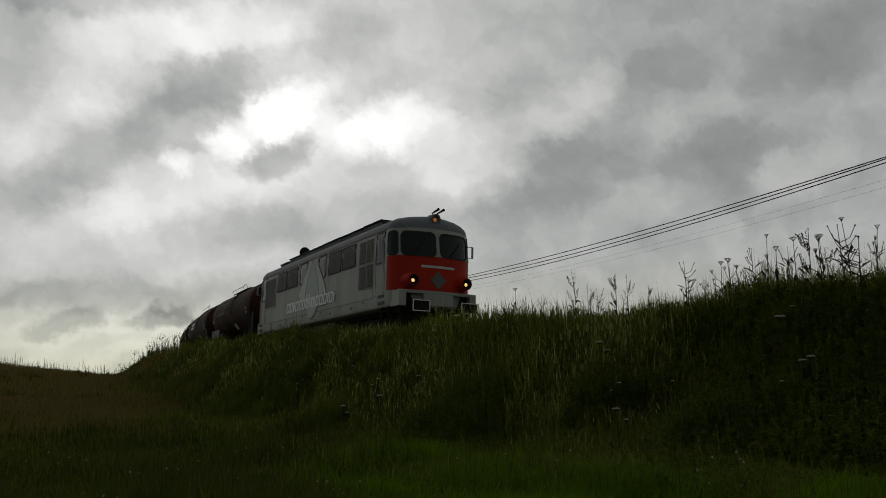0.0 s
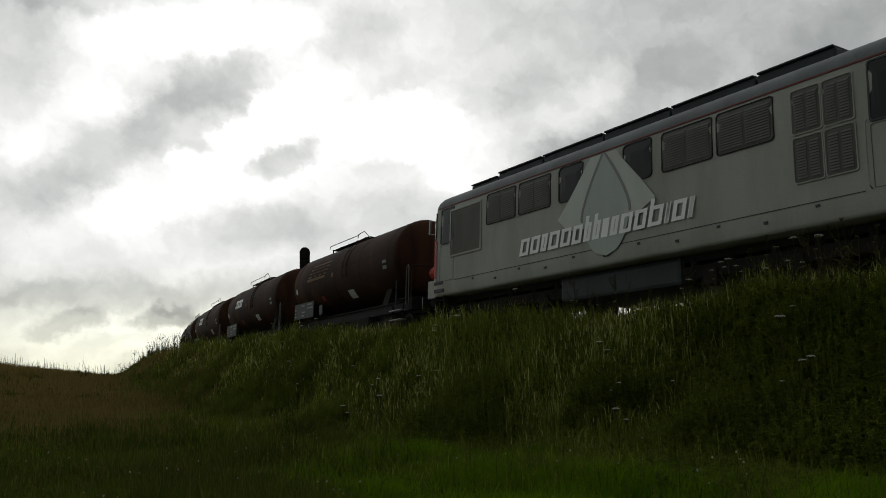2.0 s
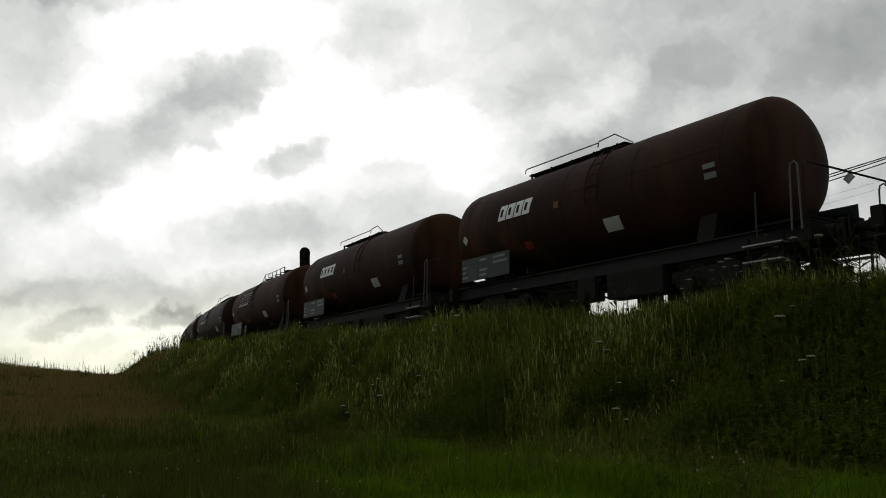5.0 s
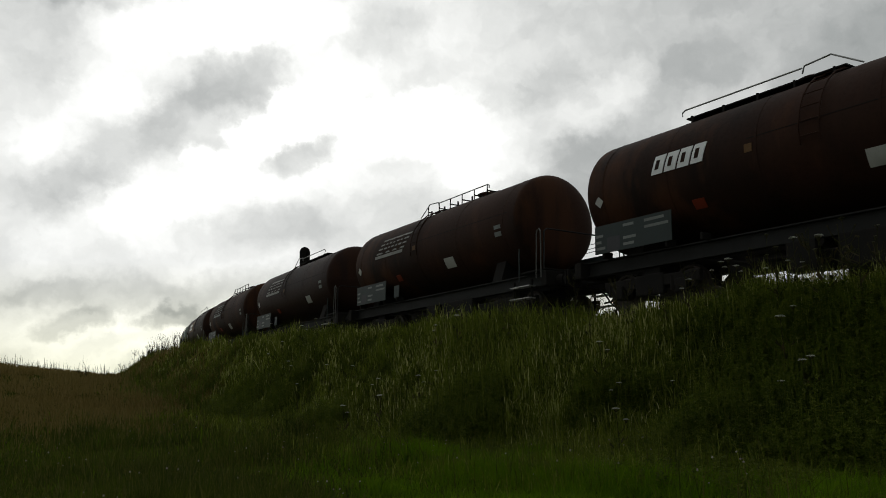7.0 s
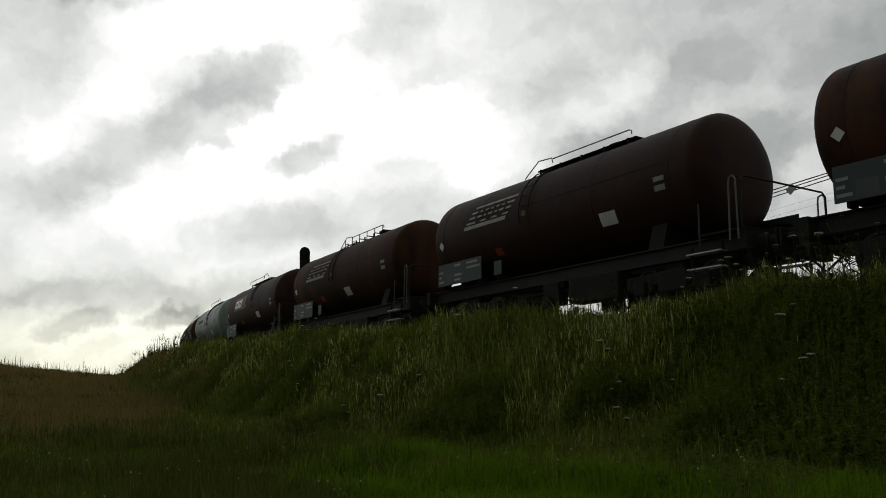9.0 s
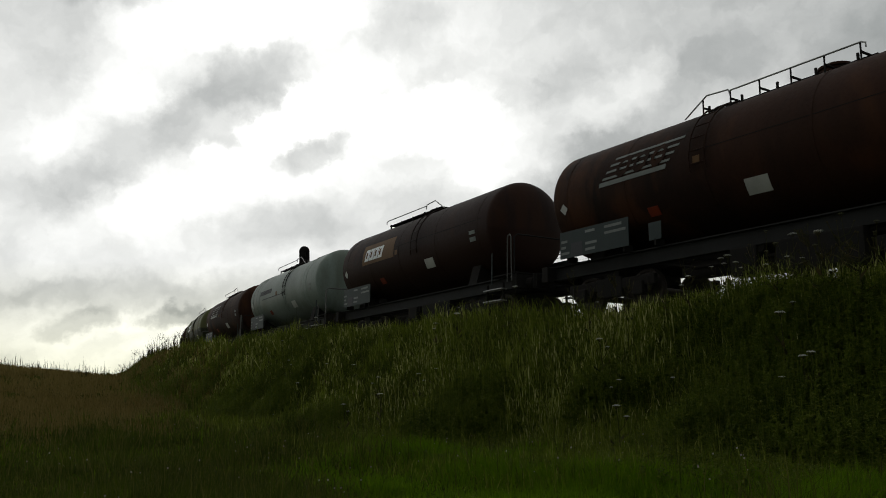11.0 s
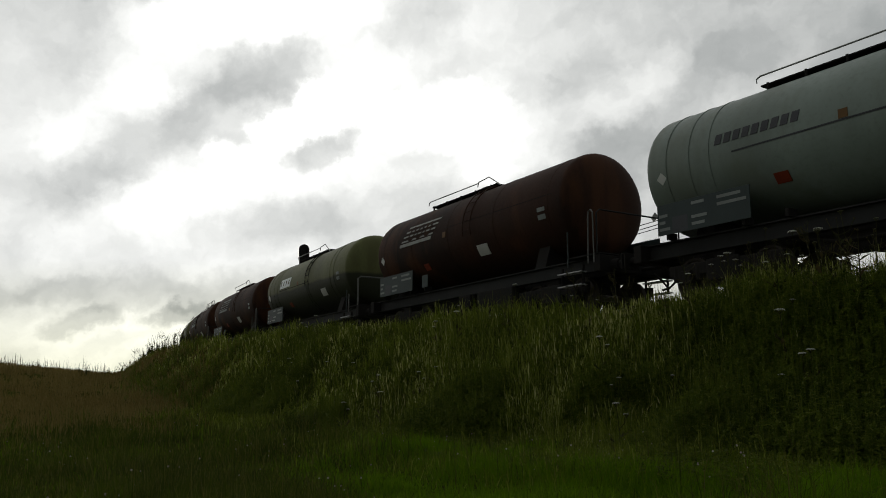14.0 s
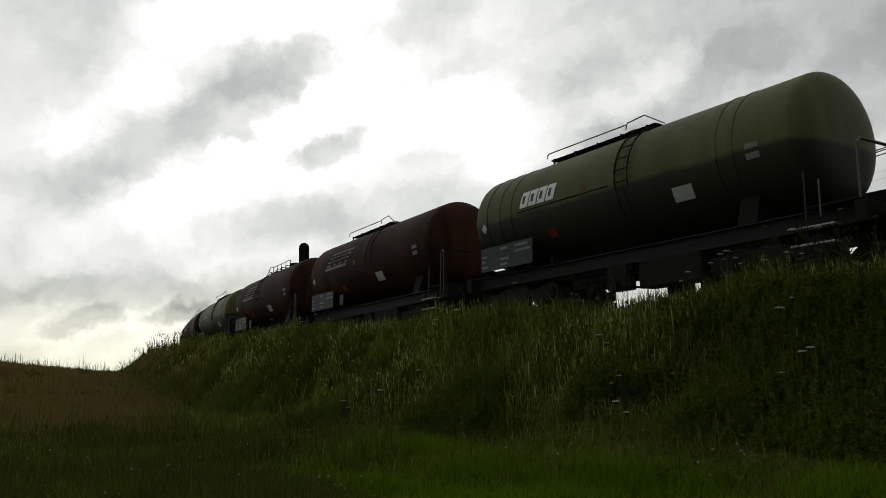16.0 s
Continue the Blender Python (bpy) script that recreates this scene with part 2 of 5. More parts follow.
# weed leaves, their colour partly darkened to stand in for shade on the bank
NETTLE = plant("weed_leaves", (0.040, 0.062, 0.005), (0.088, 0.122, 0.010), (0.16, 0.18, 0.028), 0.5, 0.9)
SEED = plant("seeding_umbel", (0.13, 0.14, 0.07), (0.20, 0.20, 0.11), (0.30, 0.28, 0.18), 0.3, 2.0)
STALK = plant("weed_stalk", (0.030, 0.035, 0.012), (0.050, 0.052, 0.018), (0.09, 0.07, 0.03), 0.3, 2.0)
PETAL = plant("white_petals", (0.62, 0.62, 0.55), (0.74, 0.74, 0.68), (0.5, 0.5, 0.42), 0.4, 8.0)
CLOVER = plant("pale_clover_heads", (0.30, 0.20, 0.22), (0.40, 0.34, 0.30), (0.5, 0.46, 0.40), 0.35, 3.0)
TIMBER = painted("weathered_timber", (0.14, 0.11, 0.08), (0.06, 0.05, 0.04), 0.9, 0, 4.0)

# ---- the sky: a wide, low dome of cloud that drifts ----


def cloud_material():
    n = Nodes("overcast_cloud")
    way = n.vmath("NORMALIZE", n.vmath("SUBTRACT", n.coords(), tuple(EYE)).outputs[0]).outputs[0]
    sep = n.add("ShaderNodeSeparateXYZ")
    n.link(way, sep.inputs[0])
    turn = n.math("MULTIPLY", n.math("ARCTAN2", sep.outputs[0], sep.outputs[1]), 57.2958)
    rise = n.math("MULTIPLY", n.math("ARCSINE", sep.outputs[2]), 57.2958)
    flat = n.add("ShaderNodeCombineXYZ")
    n.link(turn, flat.inputs[0])
    n.link(rise, flat.inputs[1])
    flat = flat.outputs[0]
    # ragged edges: two sizes of warp
    w1 = n.noise(flat, 0.2, 4.0, 0.55)
    w2 = n.noise(flat, 0.6, 6.0, 0.62)
    q = n.vmath("MULTIPLY_ADD", n.vmath("SUBTRACT", w1.outputs[1], (0.5, 0.5, 0.5)).outputs[0], (4.0, 3.0, 0.0))
    n.link(flat, q.inputs[2])
    q2 = n.vmath("MULTIPLY_ADD", n.vmath("SUBTRACT", w2.outputs[1], (0.5, 0.5, 0.5)).outputs[0], (3.0, 2.3, 0.0))
    n.link(q.outputs[0], q2.inputs[2])
    q = q2.outputs[0]
    total = None

    def blob(az, el, rx, ry, lean, amount, soft=1.0):
        """A bank or a gap in the cloud, in degrees of bearing and height."""
        nonlocal total
        m = n.add("ShaderNodeMapping", vector_type="TEXTURE")
        n.link(q, m.inputs[0])
        m.inputs["Location"].default_value = (az, el, 0)
        m.inputs["Rotation"].default_value = (0, 0, radians(lean))
        m.inputs["Scale"].default_value = (rx, ry, 1)
        r = n.vmath("LENGTH", m.outputs[0]).outputs["Value"]
        mr = n.add("ShaderNodeMapRange", interpolation_type="SMOOTHSTEP", clamp=True)
        n.link(r, mr.inputs[0])
        mr.inputs[1].default_value, mr.inputs[2].default_value = 1.0 + 0.6 * soft, max(0.0, 1.0 - 0.6 * soft)
        mr.inputs[3].default_value, mr.inputs[4].default_value = 0.0, amount
        total = mr.outputs[0] if total is None else n.math("ADD", total, mr.outputs[0])

    # the pale half round the hidden sun and the dull half beside it, then banks and gaps
    blob(-13.5, 18.2, 20.0, 11.5, 15, 0.15, 1.0)
    blob(18.7, 16.9, 17.7, 11.5, 15, -0.07, 1.0)
    blob(-13.9, 20, 3.9, 2.2, 15, -0.13, 0.7)
    blob(-16.6, 17.5, 3.9, 1.9, 30, -0.10, 0.9)
    blob(-21.7, 15.4, 5.9, 2.0, 38, -0.12, 1.0)
    blob(-25.2, 12.9, 3.4, 1.7, 15, -0.07, 1.1)
    blob(-9.7, 15.4, 2.8, 1.1, 20, -0.16, 0.8)
    blob(-15.3, 15.3, 1.7, 0.6, 10, -0.06, 1.1)
    blob(-3.6, 23.5, 3.2, 1.9, 0, -0.11, 1.1)
    blob(-25.8, 21.3, 3.9, 3.9, 20, -0.09, 1.1)
    blob(-21.5, 24.5, 8.5, 0.9, 0, -0.09, 1.1)
    blob(-12.3, 10.6, 4.6, 1.8, 5, -0.11, 1.1)
    blob(-5.8, 10.8, 5.1, 1.7, 10, -0.07, 1.1)
    blob(-22.6, 6, 14.0, 1.0, 2, -0.10, 1.1)
    blob(-8.6, 18.5, 3.4, 1.5, 25, 0.29, 0.9)
    blob(-13.1, 16.1, 1.5, 0.9, 0, 0.20, 1.0)
    blob(-16.4, 14.5, 1.0, 0.7, 0, 0.18, 1.0)
    blob(-2.2, 17.4, 4.4, 1.5, 5, 0.25, 1.1)
    blob(-13, 23.8, 8.0, 1.4, 8, 0.13, 1.1)
    blob(-25.1, 16.1, 3.0, 1.9, 30, 0.09, 1.1)
    blob(-20.8, 18.1, 1.7, 1.3, 0, 0.09, 1.1)
    blob(-22.4, 20.8, 3.0, 1.7, 50, 0.07, 1.1)
    blob(-15.9, 12.6, 9.4, 1.4, 14, 0.07, 1.1)
    blob(-23.3, 3.5, 8.0, 1.8, 0, 0.10, 1.1)
    blob(-17.9, 4.6, 1.9, 0.8, 10, -0.21, 0.7)
    blob(-23.5, 4.3, 2.6, 0.8, 15, -0.17, 0.7)
    blob(-21, 3.1, 2.1, 0.4, 10, -0.06, 1.1)
    blob(11.8, 18.2, 3.3, 1.4, 25, 0.14, 1.1)
    blob(4.3, 15.2, 4.4, 2.5, 15, 0.14, 1.1)
    blob(9.9, 13.8, 5.9, 2.1, 15, -0.08, 1.1)
    blob(20.7, 13.4, 3.6, 2.1, 10, -0.09, 1.1)
    blob(28.4, 19.5, 6.8, 1.7, 22, -0.09, 1.1)
    blob(17.5, 19.3, 5.5, 1.4, 15, -0.05, 1.1)
    blob(7.6, 19.9, 2.5, 0.9, 25, -0.05, 1.1)
    blob(25.3, 12.4, 3.4, 1.2, 15, 0.08, 1.1)
    blob(20.5, 16.9, 3.9, 1.2, 15, 0.06, 1.1)
    blob(15.7, 11, 3.9, 1.3, 10, 0.05, 1.1)
    blob(4.4, 10.8, 3.4, 1.3, 0, -0.05, 1.1)
    # streaks and small scale texture
    m = n.add("ShaderNodeMapping")
    n.link(q, m.inputs[0])
    m.inputs["Rotation"].default_value = (0, 0, radians(-20))
    m.inputs["Scale"].default_value = (0.65, 1.15, 1.0)
    st = n.math("MULTIPLY_ADD", n.math("SUBTRACT", n.noise(m.outputs[0], 0.22, 4.0, 0.5).outputs[0], 0.5), 0.22, 0.0)
    total = n.math("ADD", total, st)
    puff = n.math("MULTIPLY", n.math("SUBTRACT", n.noise(q, 0.42, 5.0, 0.52).outputs[0], 0.5), 0.16)
    total = n.math("ADD", total, puff)
    # the sky behind the camera is the darker side; low sky is a little paler
    back = n.math("MULTIPLY_ADD", sep.outputs[1], 0.22, 0.42)
    low = n.add("ShaderNodeMapRange", clamp=True)
    n.link(rise, low.inputs[0])
    low.inputs[1].default_value, low.inputs[2].default_value, low.inputs[3].default_value, low.inputs[4].default_value = 6.0, 0.0, 0.0, 0.05
    total = n.math("ADD", n.math("ADD", total, back), low.outputs[0])
    col = n.ramp(total, [(0.0, (0.10, 0.115, 0.12)), (0.3, (0.24, 0.26, 0.26)), (0.5, (0.44, 0.455, 0.45)), (0.72, (0.84, 0.85, 0.83)), (1.0, (1.5, 1.5, 1.48))])
    warm = n.add("ShaderNodeMapRange", clamp=True)
    n.link(rise, warm.inputs[0])
    warm.inputs[1].default_value, warm.inputs[2].default_value = 8.0, 1.0
    col = n.mix(warm.outputs[0], col, n.mix(1.0, col, rgb(1.0, 0.985, 0.80), "MULTIPLY"))
    em = n.add("ShaderNodeEmission")
    n.link(col, em.inputs[0])
    em.inputs[1].default_value = 1.0
    n.link(em.outputs[0], n.out.inputs[0])
    n.mat.cycles.emission_sampling = "NONE"
    return n.mat


def cloud_dome():
    bm = B()
    rings = []
    for i in range(25):
        a = radians(90 * i / 24)
        rings.append([bm.verts.new((3000 * math.cos(a) * math.sin(2 * math.pi * k / 96), 3000 * math.cos(a) * math.cos(2 * math.pi * k / 96), 220 * math.sin(a) - 2)) for k in range(96)] if i < 24 else [bm.verts.new((0, 0, 218))])
    for a, b in zip(rings, rings[1:]):
        for k in range(96):
            l = (k + 1) % 96
            bm.faces.new((a[l], a[k], b[k], b[l]) if len(b) > 1 else (a[l], a[k], b[0]))
    ob = new("backdrop", mesh_of("backdrop", bm, cloud_material(), True))
    return tagged(ob, "grey overcast sky of broken rain cloud with a bright gap", "sky", kind="structure")


backdrop = cloud_dome()


# ---- the ground: one sheet to the horizon ----
def ground_sheet():
    turns = np.concatenate([np.linspace(-40, 40, 321), np.linspace(44, 316, 69)])
    radii = np.concatenate([[0.0], np.geomspace(1.2, 120, 230), np.geomspace(124, 2995, 40)])
    verts = [(0, 0, 0)]
    az, rr = np.meshgrid(np.radians(turns), radii[1:])
    x, y = (rr * np.sin(az)).ravel(), (rr * np.cos(az)).ravel()
    z = ground_z(x, y)
    z = z * (1 - smooth(500, 2500, np.hypot(x, y))) - 1.5 * smooth(800, 2900, np.hypot(x, y))
    verts += list(zip(x, y, z))
    m = len(turns)
    faces = []
    for i in range(len(radii) - 2):
        for k in range(m):
            l = (k + 1) % m
            faces.append((1 + i * m + k, 1 + (i + 1) * m + k, 1 + (i + 1) * m + l, 1 + i * m + l))
    faces += [(0, 1 + k, 1 + (k + 1) % m) for k in range(m)]
    me = bpy.data.meshes.new("ground")
    me.from_pydata(verts, [], faces)
    me.polygons.foreach_set("use_smooth", [True] * len(me.polygons))
    me.materials.append(SOIL)
    return tagged(new("ground", me), "dark grassy meadow rising to a railway embankment", "ground", kind="structure")


ground_sheet()


# ---- track ----
def sweep(name, section, s0, s1, step, material, label, category, side=0.0, up=0.0, cant=0.0495):
    """A section of (sideways, up) points drawn along the line."""
    bm = B()
    rows = []
    for s in np.arange(s0, s1 + 0.01, step):
        row = []
        for a, h in section:
            a += side
            x, y = on_track(s, a)
            row.append(bm.verts.new((x, y, rail_z(s) + h + up - a * cant)))
        rows.append(row)
    k = len(section)
    for a, b in zip(rows, rows[1:]):
        for i in range(k):
            bm.faces.new((a[i], a[(i + 1) % k], b[(i + 1) % k], b[i]))
    bm.faces.new(rows[0])
    bm.faces.new(rows[-1][::-1])
    bmesh.ops.recalc_face_normals(bm, faces=bm.faces)
    return tagged(new(name, mesh_of(name, bm, material)), label, category, kind="structure")


RAIL_SECTION = [(-0.036, 0), (0.036, 0), (0.036, -0.035), (0.01, -0.05), (0.01, -0.13), (0.07, -0.15), (-0.07, -0.15), (-0.01, -0.13), (-0.01, -0.05), (-0.036, -0.035)]
for side in (-0.7535, 0.7535):
    sweep("rail", RAIL_SECTION, -200, 80, 2.0, STEEL, "worn steel rail on the embankment", "rail", side)
sweep("ballast", [(-1.75, -0.26), (1.75, -0.26), (2.6, -0.85), (-2.6, -0.85)], -200, 80, 2.0, BALLAST, "grey stone ballast bed under the rails", "ballast")


def sleepers():
    bm = B()
    box(bm, -0.12, 0.12, -1.25, 1.25, -0.19, 0.0, 0.02)
    me = mesh_of("sleeper", bm, CONCRETE)
    base = thing("sleepers", "row of concrete sleepers under the rails", "sleepers")
    tagged(base, kind="structure")
    for i in range(170):
        s = -56 + i * 0.6
        x, y = on_track(s)
        ob = new("sleeper", me)
        ob.parent = base
        ob.matrix_basis = pose(x, y, rail_z(s) - 0.155, 0, 0, math.degrees(np.interp(s, _S, _H))) @ pose(0, 0, 0, -math.degrees(0.0495))


sleepers()


# ---- signal beyond the track ----
def railway_signal():
    x, y = on_track(-5.1, 2.75)
    z = float(ground_z(x, y))
    top = 8.85 - z
    ob = thing("railway_signal", "dark railway light signal seen from behind, rounded head on a post", "signal", at=pose(x, y, z, 0, 0, -10))
    bm = B()
    cyl(bm, (0, 0, -0.3), (0, 0, top - 0.5), 0.075, 0.065, 12)
    part("post", bm, BLACK, ob, smooth=False)
    bm = B()
    box(bm, -0.3, 0.3, -0.04, 0.04, top - 1.75, top - 0.3, 0.01)
    cyl(bm, (0, -0.04, top - 0.3), (0, 0.04, top - 0.3), 0.3, None, 28)
    part("backboard", bm, BLACK, ob)
    for k in range(3):
        bm = B()
        box(bm, -0.13, 0.13, -0.2, -0.045, top - 1.5 + k * 0.42, top - 1.2 + k * 0.42, 0.03)
        part("lamp_housing", bm, BLACK, ob)
    bm = B()
    for k in range(12):
        cyl(bm, (-0.5, -0.02, 0.6 + k * 0.4), (-0.12, -0.02, 0.6 + k * 0.4), 0.014, None, 6)
    cyl(bm, (-0.5, -0.02, 0.2), (-0.5, -0.02, top - 1.2), 0.018, None, 6)
    cyl(bm, (-0.12, -0.02, 0.2), (-0.12, -0.02, top - 1.2), 0.018, None, 6)
    part("ladder", bm, BLACK, ob)
    bm = B()
    box(bm, -0.62, -0.05, -0.3, 0.3, top - 1.95, top - 1.9)
    part("platform", bm, BLACK, ob)


railway_signal()


# ---- overhead wires on two poles beyond the track ----
POLE_A, POLE_B = Vector((21.6, 10.6, 0.0)), Vector((-4.7, 74.5, 0.0))


def wire_pole(p, up=0.0):
    z = float(ground_z(p.x, p.y)) - up
    ob = thing("utility_pole", "weathered wooden utility pole with one crossarm", "pole", "poles of the overhead line", at=pose(p.x, p.y, z + up, 0, 0, 22))
    bm = B()
    cyl(bm, (0, 0, -0.5), (0, 0, 9.35 - z), 0.14, 0.1, 14)
    part("mast", bm, TIMBER, ob, smooth=True)
    bm = B()
    box(bm, -0.85, 0.85, -0.16, -0.06, 8.35 - z, 8.47 - z, 0.01)
    part("crossarm", bm, TIMBER, ob)
    for k in (-0.75, 0, 0.75):
        bm = B()
        lathe(bm, [(8.47 - z, 0.03), (8.52 - z, 0.06), (8.56 - z, 0.035), (8.6 - z, 0.055), (8.65 - z, 0.02)], 10, "z", (k, -0.11 if k else -0.11, 0))
        part("insulator", bm, PLATE, ob)


def wires():
    d = (POLE_B - POLE_A)
    side = Vector((d.y, -d.x, 0)).normalized()
    # each wire: offset, height at either pole, sag, radius
    for off, za, zb, sag, r in ((-0.75, 8.38, 9.03, 0.95, 0.021), (0.0, 8.93, 9.22, 1.33, 0.021), (0.75, 9.11, 9.05, 1.31, 0.021), (0.1, 8.1, 8.55, 1.15, 0.003), (0.3, 7.9, 8.35, 1.15, 0.003)):
        bm = B()
        pts = []
        for i in range(41):
            t = i / 40
            p = POLE_A + d * t + side * off
            pts.append((p.x, p.y, za + (zb - za) * t - 4 * sag * t * (1 - t)))
        tube(bm, pts, r, 5)
        ob = new("overhead_wire", mesh_of("overhead_wire", bm, BLACK))
        tagged(ob, "thin dark overhead wire sagging between poles", "wire", "wires of the overhead line")


wire_pole(POLE_A)
wire_pole(POLE_B, 0.5)
wires()


# ---- locomotive ----
# local space: x forward from the rear buffers, y to the left, z from the rail
def loco_outline():
    t = np.linspace(math.pi / 2, 0, 25)
    fx, fy = 15.6 + 0.85 * np.cos(t) ** (2 / 2.25), -1.5 * np.sin(t) ** (2 / 2.25)
    fx[-1], fy[-1] = 16.45, 0.0
    x = np.concatenate([fx, fx[-2::-1]])
    y = np.concatenate([fy, -fy[-2::-1]])
    return x, y


_fx, _fy = loco_outline()
_fu = 15.6 + np.concatenate([[0], np.cumsum(np.hypot(np.diff(_fx), np.diff(_fy)))])
FRONT_U = float(np.interp(0.0, _fy, _fu))


def loco_point(u, z, out=0.0, rear=False):
    """A point of the body's skin; u equals x along the right side and then runs round the front to the left side."""
    eps = 0.01

    def at(w):
        if w < 15.6:
            return w, -1.5
        if w > _fu[-1]:
            return 15.6 - (w - _fu[-1]), 1.5
        return float(np.interp(w, _fu, _fx)), float(np.interp(w, _fu, _fy))
    x, y = at(u)
    x0, y0 = at(u - eps)
    x1, y1 = at(u + eps)
    d = Vector((x1 - x0, y1 - y0, 0)).normalized()
    nrm = Vector((d.y, -d.x, 0))
    x, y = x + nrm.x * out, y + nrm.y * out
    if x > 15.6:
        x -= (x - 15.6) / 0.85 * 0.16 * max(0.0, z - 2.75)
        if z < 1.6:
            x -= (x - 15.6) / 0.85 * 0.12 * (1.6 - z)
    if z < 1.35:
        y *= 1 - 0.12 * (1.35 - z)
    if z > 3.4:
        y *= 1 - 0.10 * (z - 3.4)
    if rear:
        x, y = 17.0 - x, -y
    return Vector((x, y, z))


def skin_patch(bm, u0, u1, z0, z1, out, r=0.0, rear=False, thick=0.0, hole=0.0):
    """A panel laid on the body's skin, with rounded corners; hole: leaves only a rim of that width."""
    def ring(inset):
        pts = []
        a0, a1, b0, b1 = u0 + inset, u1 - inset, z0 + inset, z1 - inset
        rr = max(r - inset, 0.004)
        for cx, cz, st in ((a1 - rr, b1 - rr, 0), (a0 + rr, b1 - rr, 90), (a0 + rr, b0 + rr, 180), (a1 - rr, b0 + rr, 270)):
            for k in range(5):
                a = radians(st + k * 22.5)
                pts.append((cx + rr * math.cos(a), cz + rr * math.sin(a)))
        full = []
        for (pu, pz), (qu, qz) in zip(pts, pts[1:] + pts[:1]):
            cuts = max(1, int(abs(qu - pu) / 0.12)) if max(pu, qu) > 15.6 else 1
            full += [(pu + (qu - pu) * k / cuts, pz + (qz - pz) * k / cuts) for k in range(cuts)]
        return full

    def lay(pts, o):
        return [bm.verts.new(loco_point(pu, pz, o, rear)) for pu, pz in pts]
    outer = ring(0.0)
    a = lay(outer, out)
    n = len(a)
    if thick:
        b = lay(outer, out - thick)
        for k in range(n):
            bm.faces.new((a[k], b[k], b[(k + 1) % n], a[(k + 1) % n]))
    if hole:
        cu, cz = (u0 + u1) / 2, (z0 + z1) / 2
        fu, fz = 1 - 2 * hole / (u1 - u0), 1 - 2 * hole / (z1 - z0)
        inn = [(cu + (pu - cu) * fu, cz + (pz - cz) * fz) for pu, pz in outer]
        c = lay(inn, out)
        d = lay(inn, out - max(thick, 0.02))
        for k in range(n):
            bm.faces.new((a[k], a[(k + 1) % n], c[(k + 1) % n], c[k]))
            bm.faces.new((c[k], c[(k + 1) % n], d[(k + 1) % n], d[k]))
    else:
        cu, cz = (u0 + u1) / 2, (z0 + z1) / 2
        prev = a
        for f in (0.75, 0.5, 0.25):
            c = lay([(cu + (pu - cu) * f, cz + (pz - cz) * f) for pu, pz in outer], out)
            for k in range(n):
                bm.faces.new((prev[k], prev[(k + 1) % n], c[(k + 1) % n], c[k]))
            prev = c
        bm.faces.new(prev)
    return bm


def loco_skin(bm, zs, us, rear=False, out=0.0):
    rows = [[bm.verts.new(loco_point(u, z, out, rear)) for u in us] for z in zs]
    for a, b in zip(rows, rows[1:]):
        for k in range(len(us) - 1):
            bm.faces.new((a[k], a[k + 1], b[k + 1], b[k]) if not rear else (a[k], a[k + 1], b[k + 1], b[k]))
    return rows


def mirror_window(ob, name, u0, u1, z0, z1, rears=(False,), louvre=False, r=0.09, both=True, rim=None):
    """A framed window or louvre on one side and on the other."""
    spots = [(u0, u1)] + ([(2 * FRONT_U - u1, 2 * FRONT_U - u0)] if both else [])
    for rear in rears:
        for a, b in spots:
            bm = skin_patch(B(), a, b, z0, z1, 0.012, r, rear)
            pane = part("louvre" if louvre else name, bm, GRILLE if louvre else GLASS, ob)
            part("frame", skin_patch(B(), a - 0.03, b + 0.03, z0 - 0.03, z1 + 0.03, 0.024, r + 0.02, rear, 0.03, 0.032 if not louvre else 0.022), rim or RUBBER, pane)
            if louvre:
                bm = B()
                cu = (a + b) / 2
                nz = 13
                for half in ((a + 0.05, cu - 0.03), (cu + 0.03, b - 0.05)):
                    for k in range(nz):
                        zz = z0 + 0.06 + (z1 - z0 - 0.12) * k / nz
                        vs = [loco_point(half[0], zz, 0.03, rear), loco_point(half[1], zz, 0.03, rear), loco_point(half[1], zz + 0.04, 0.014, rear), loco_point(half[0], zz + 0.04, 0.014, rear)]
                        bm.faces.new([bm.verts.new(v) for v in vs])
                part("slats", bm, LOUVRE, pane)


def wheelset(parent, x, r, name="wheelset"):
    bm = B()
    for side in (-1, 1):
        lathe(bm, [(side * 0.69, r * 0.25), (side * 0.69, r * 1.03), (side * 0.72, r * 1.03), (side * 0.725, r), (side * 0.82, r * 0.99), (side * 0.82, r * 0.88), (side * 0.78, r * 0.84), (side * 0.78, r * 0.3), (side * 0.84, r * 0.26), (side * 0.84, 0.04)], 24, "y")
    cyl(bm, (0, -0.85, 0), (0, 0.85, 0), 0.08, None, 12)
    for k in range(4):
        a = k * math.pi / 2
        for side in (-1, 1):
            cyl(bm, (0.62 * r * math.cos(a), side * 0.79, 0.62 * r * math.sin(a)), (0.62 * r * math.cos(a), side * 0.8, 0.62 * r * math.sin(a)), r * 0.1, None, 8)
    ob = part(name, bm, WHEEL, parent)
    ob.matrix_basis = pose(x, 0, r)
    WHEELS.append((ob, x, r))
    return ob


WHEELS = []


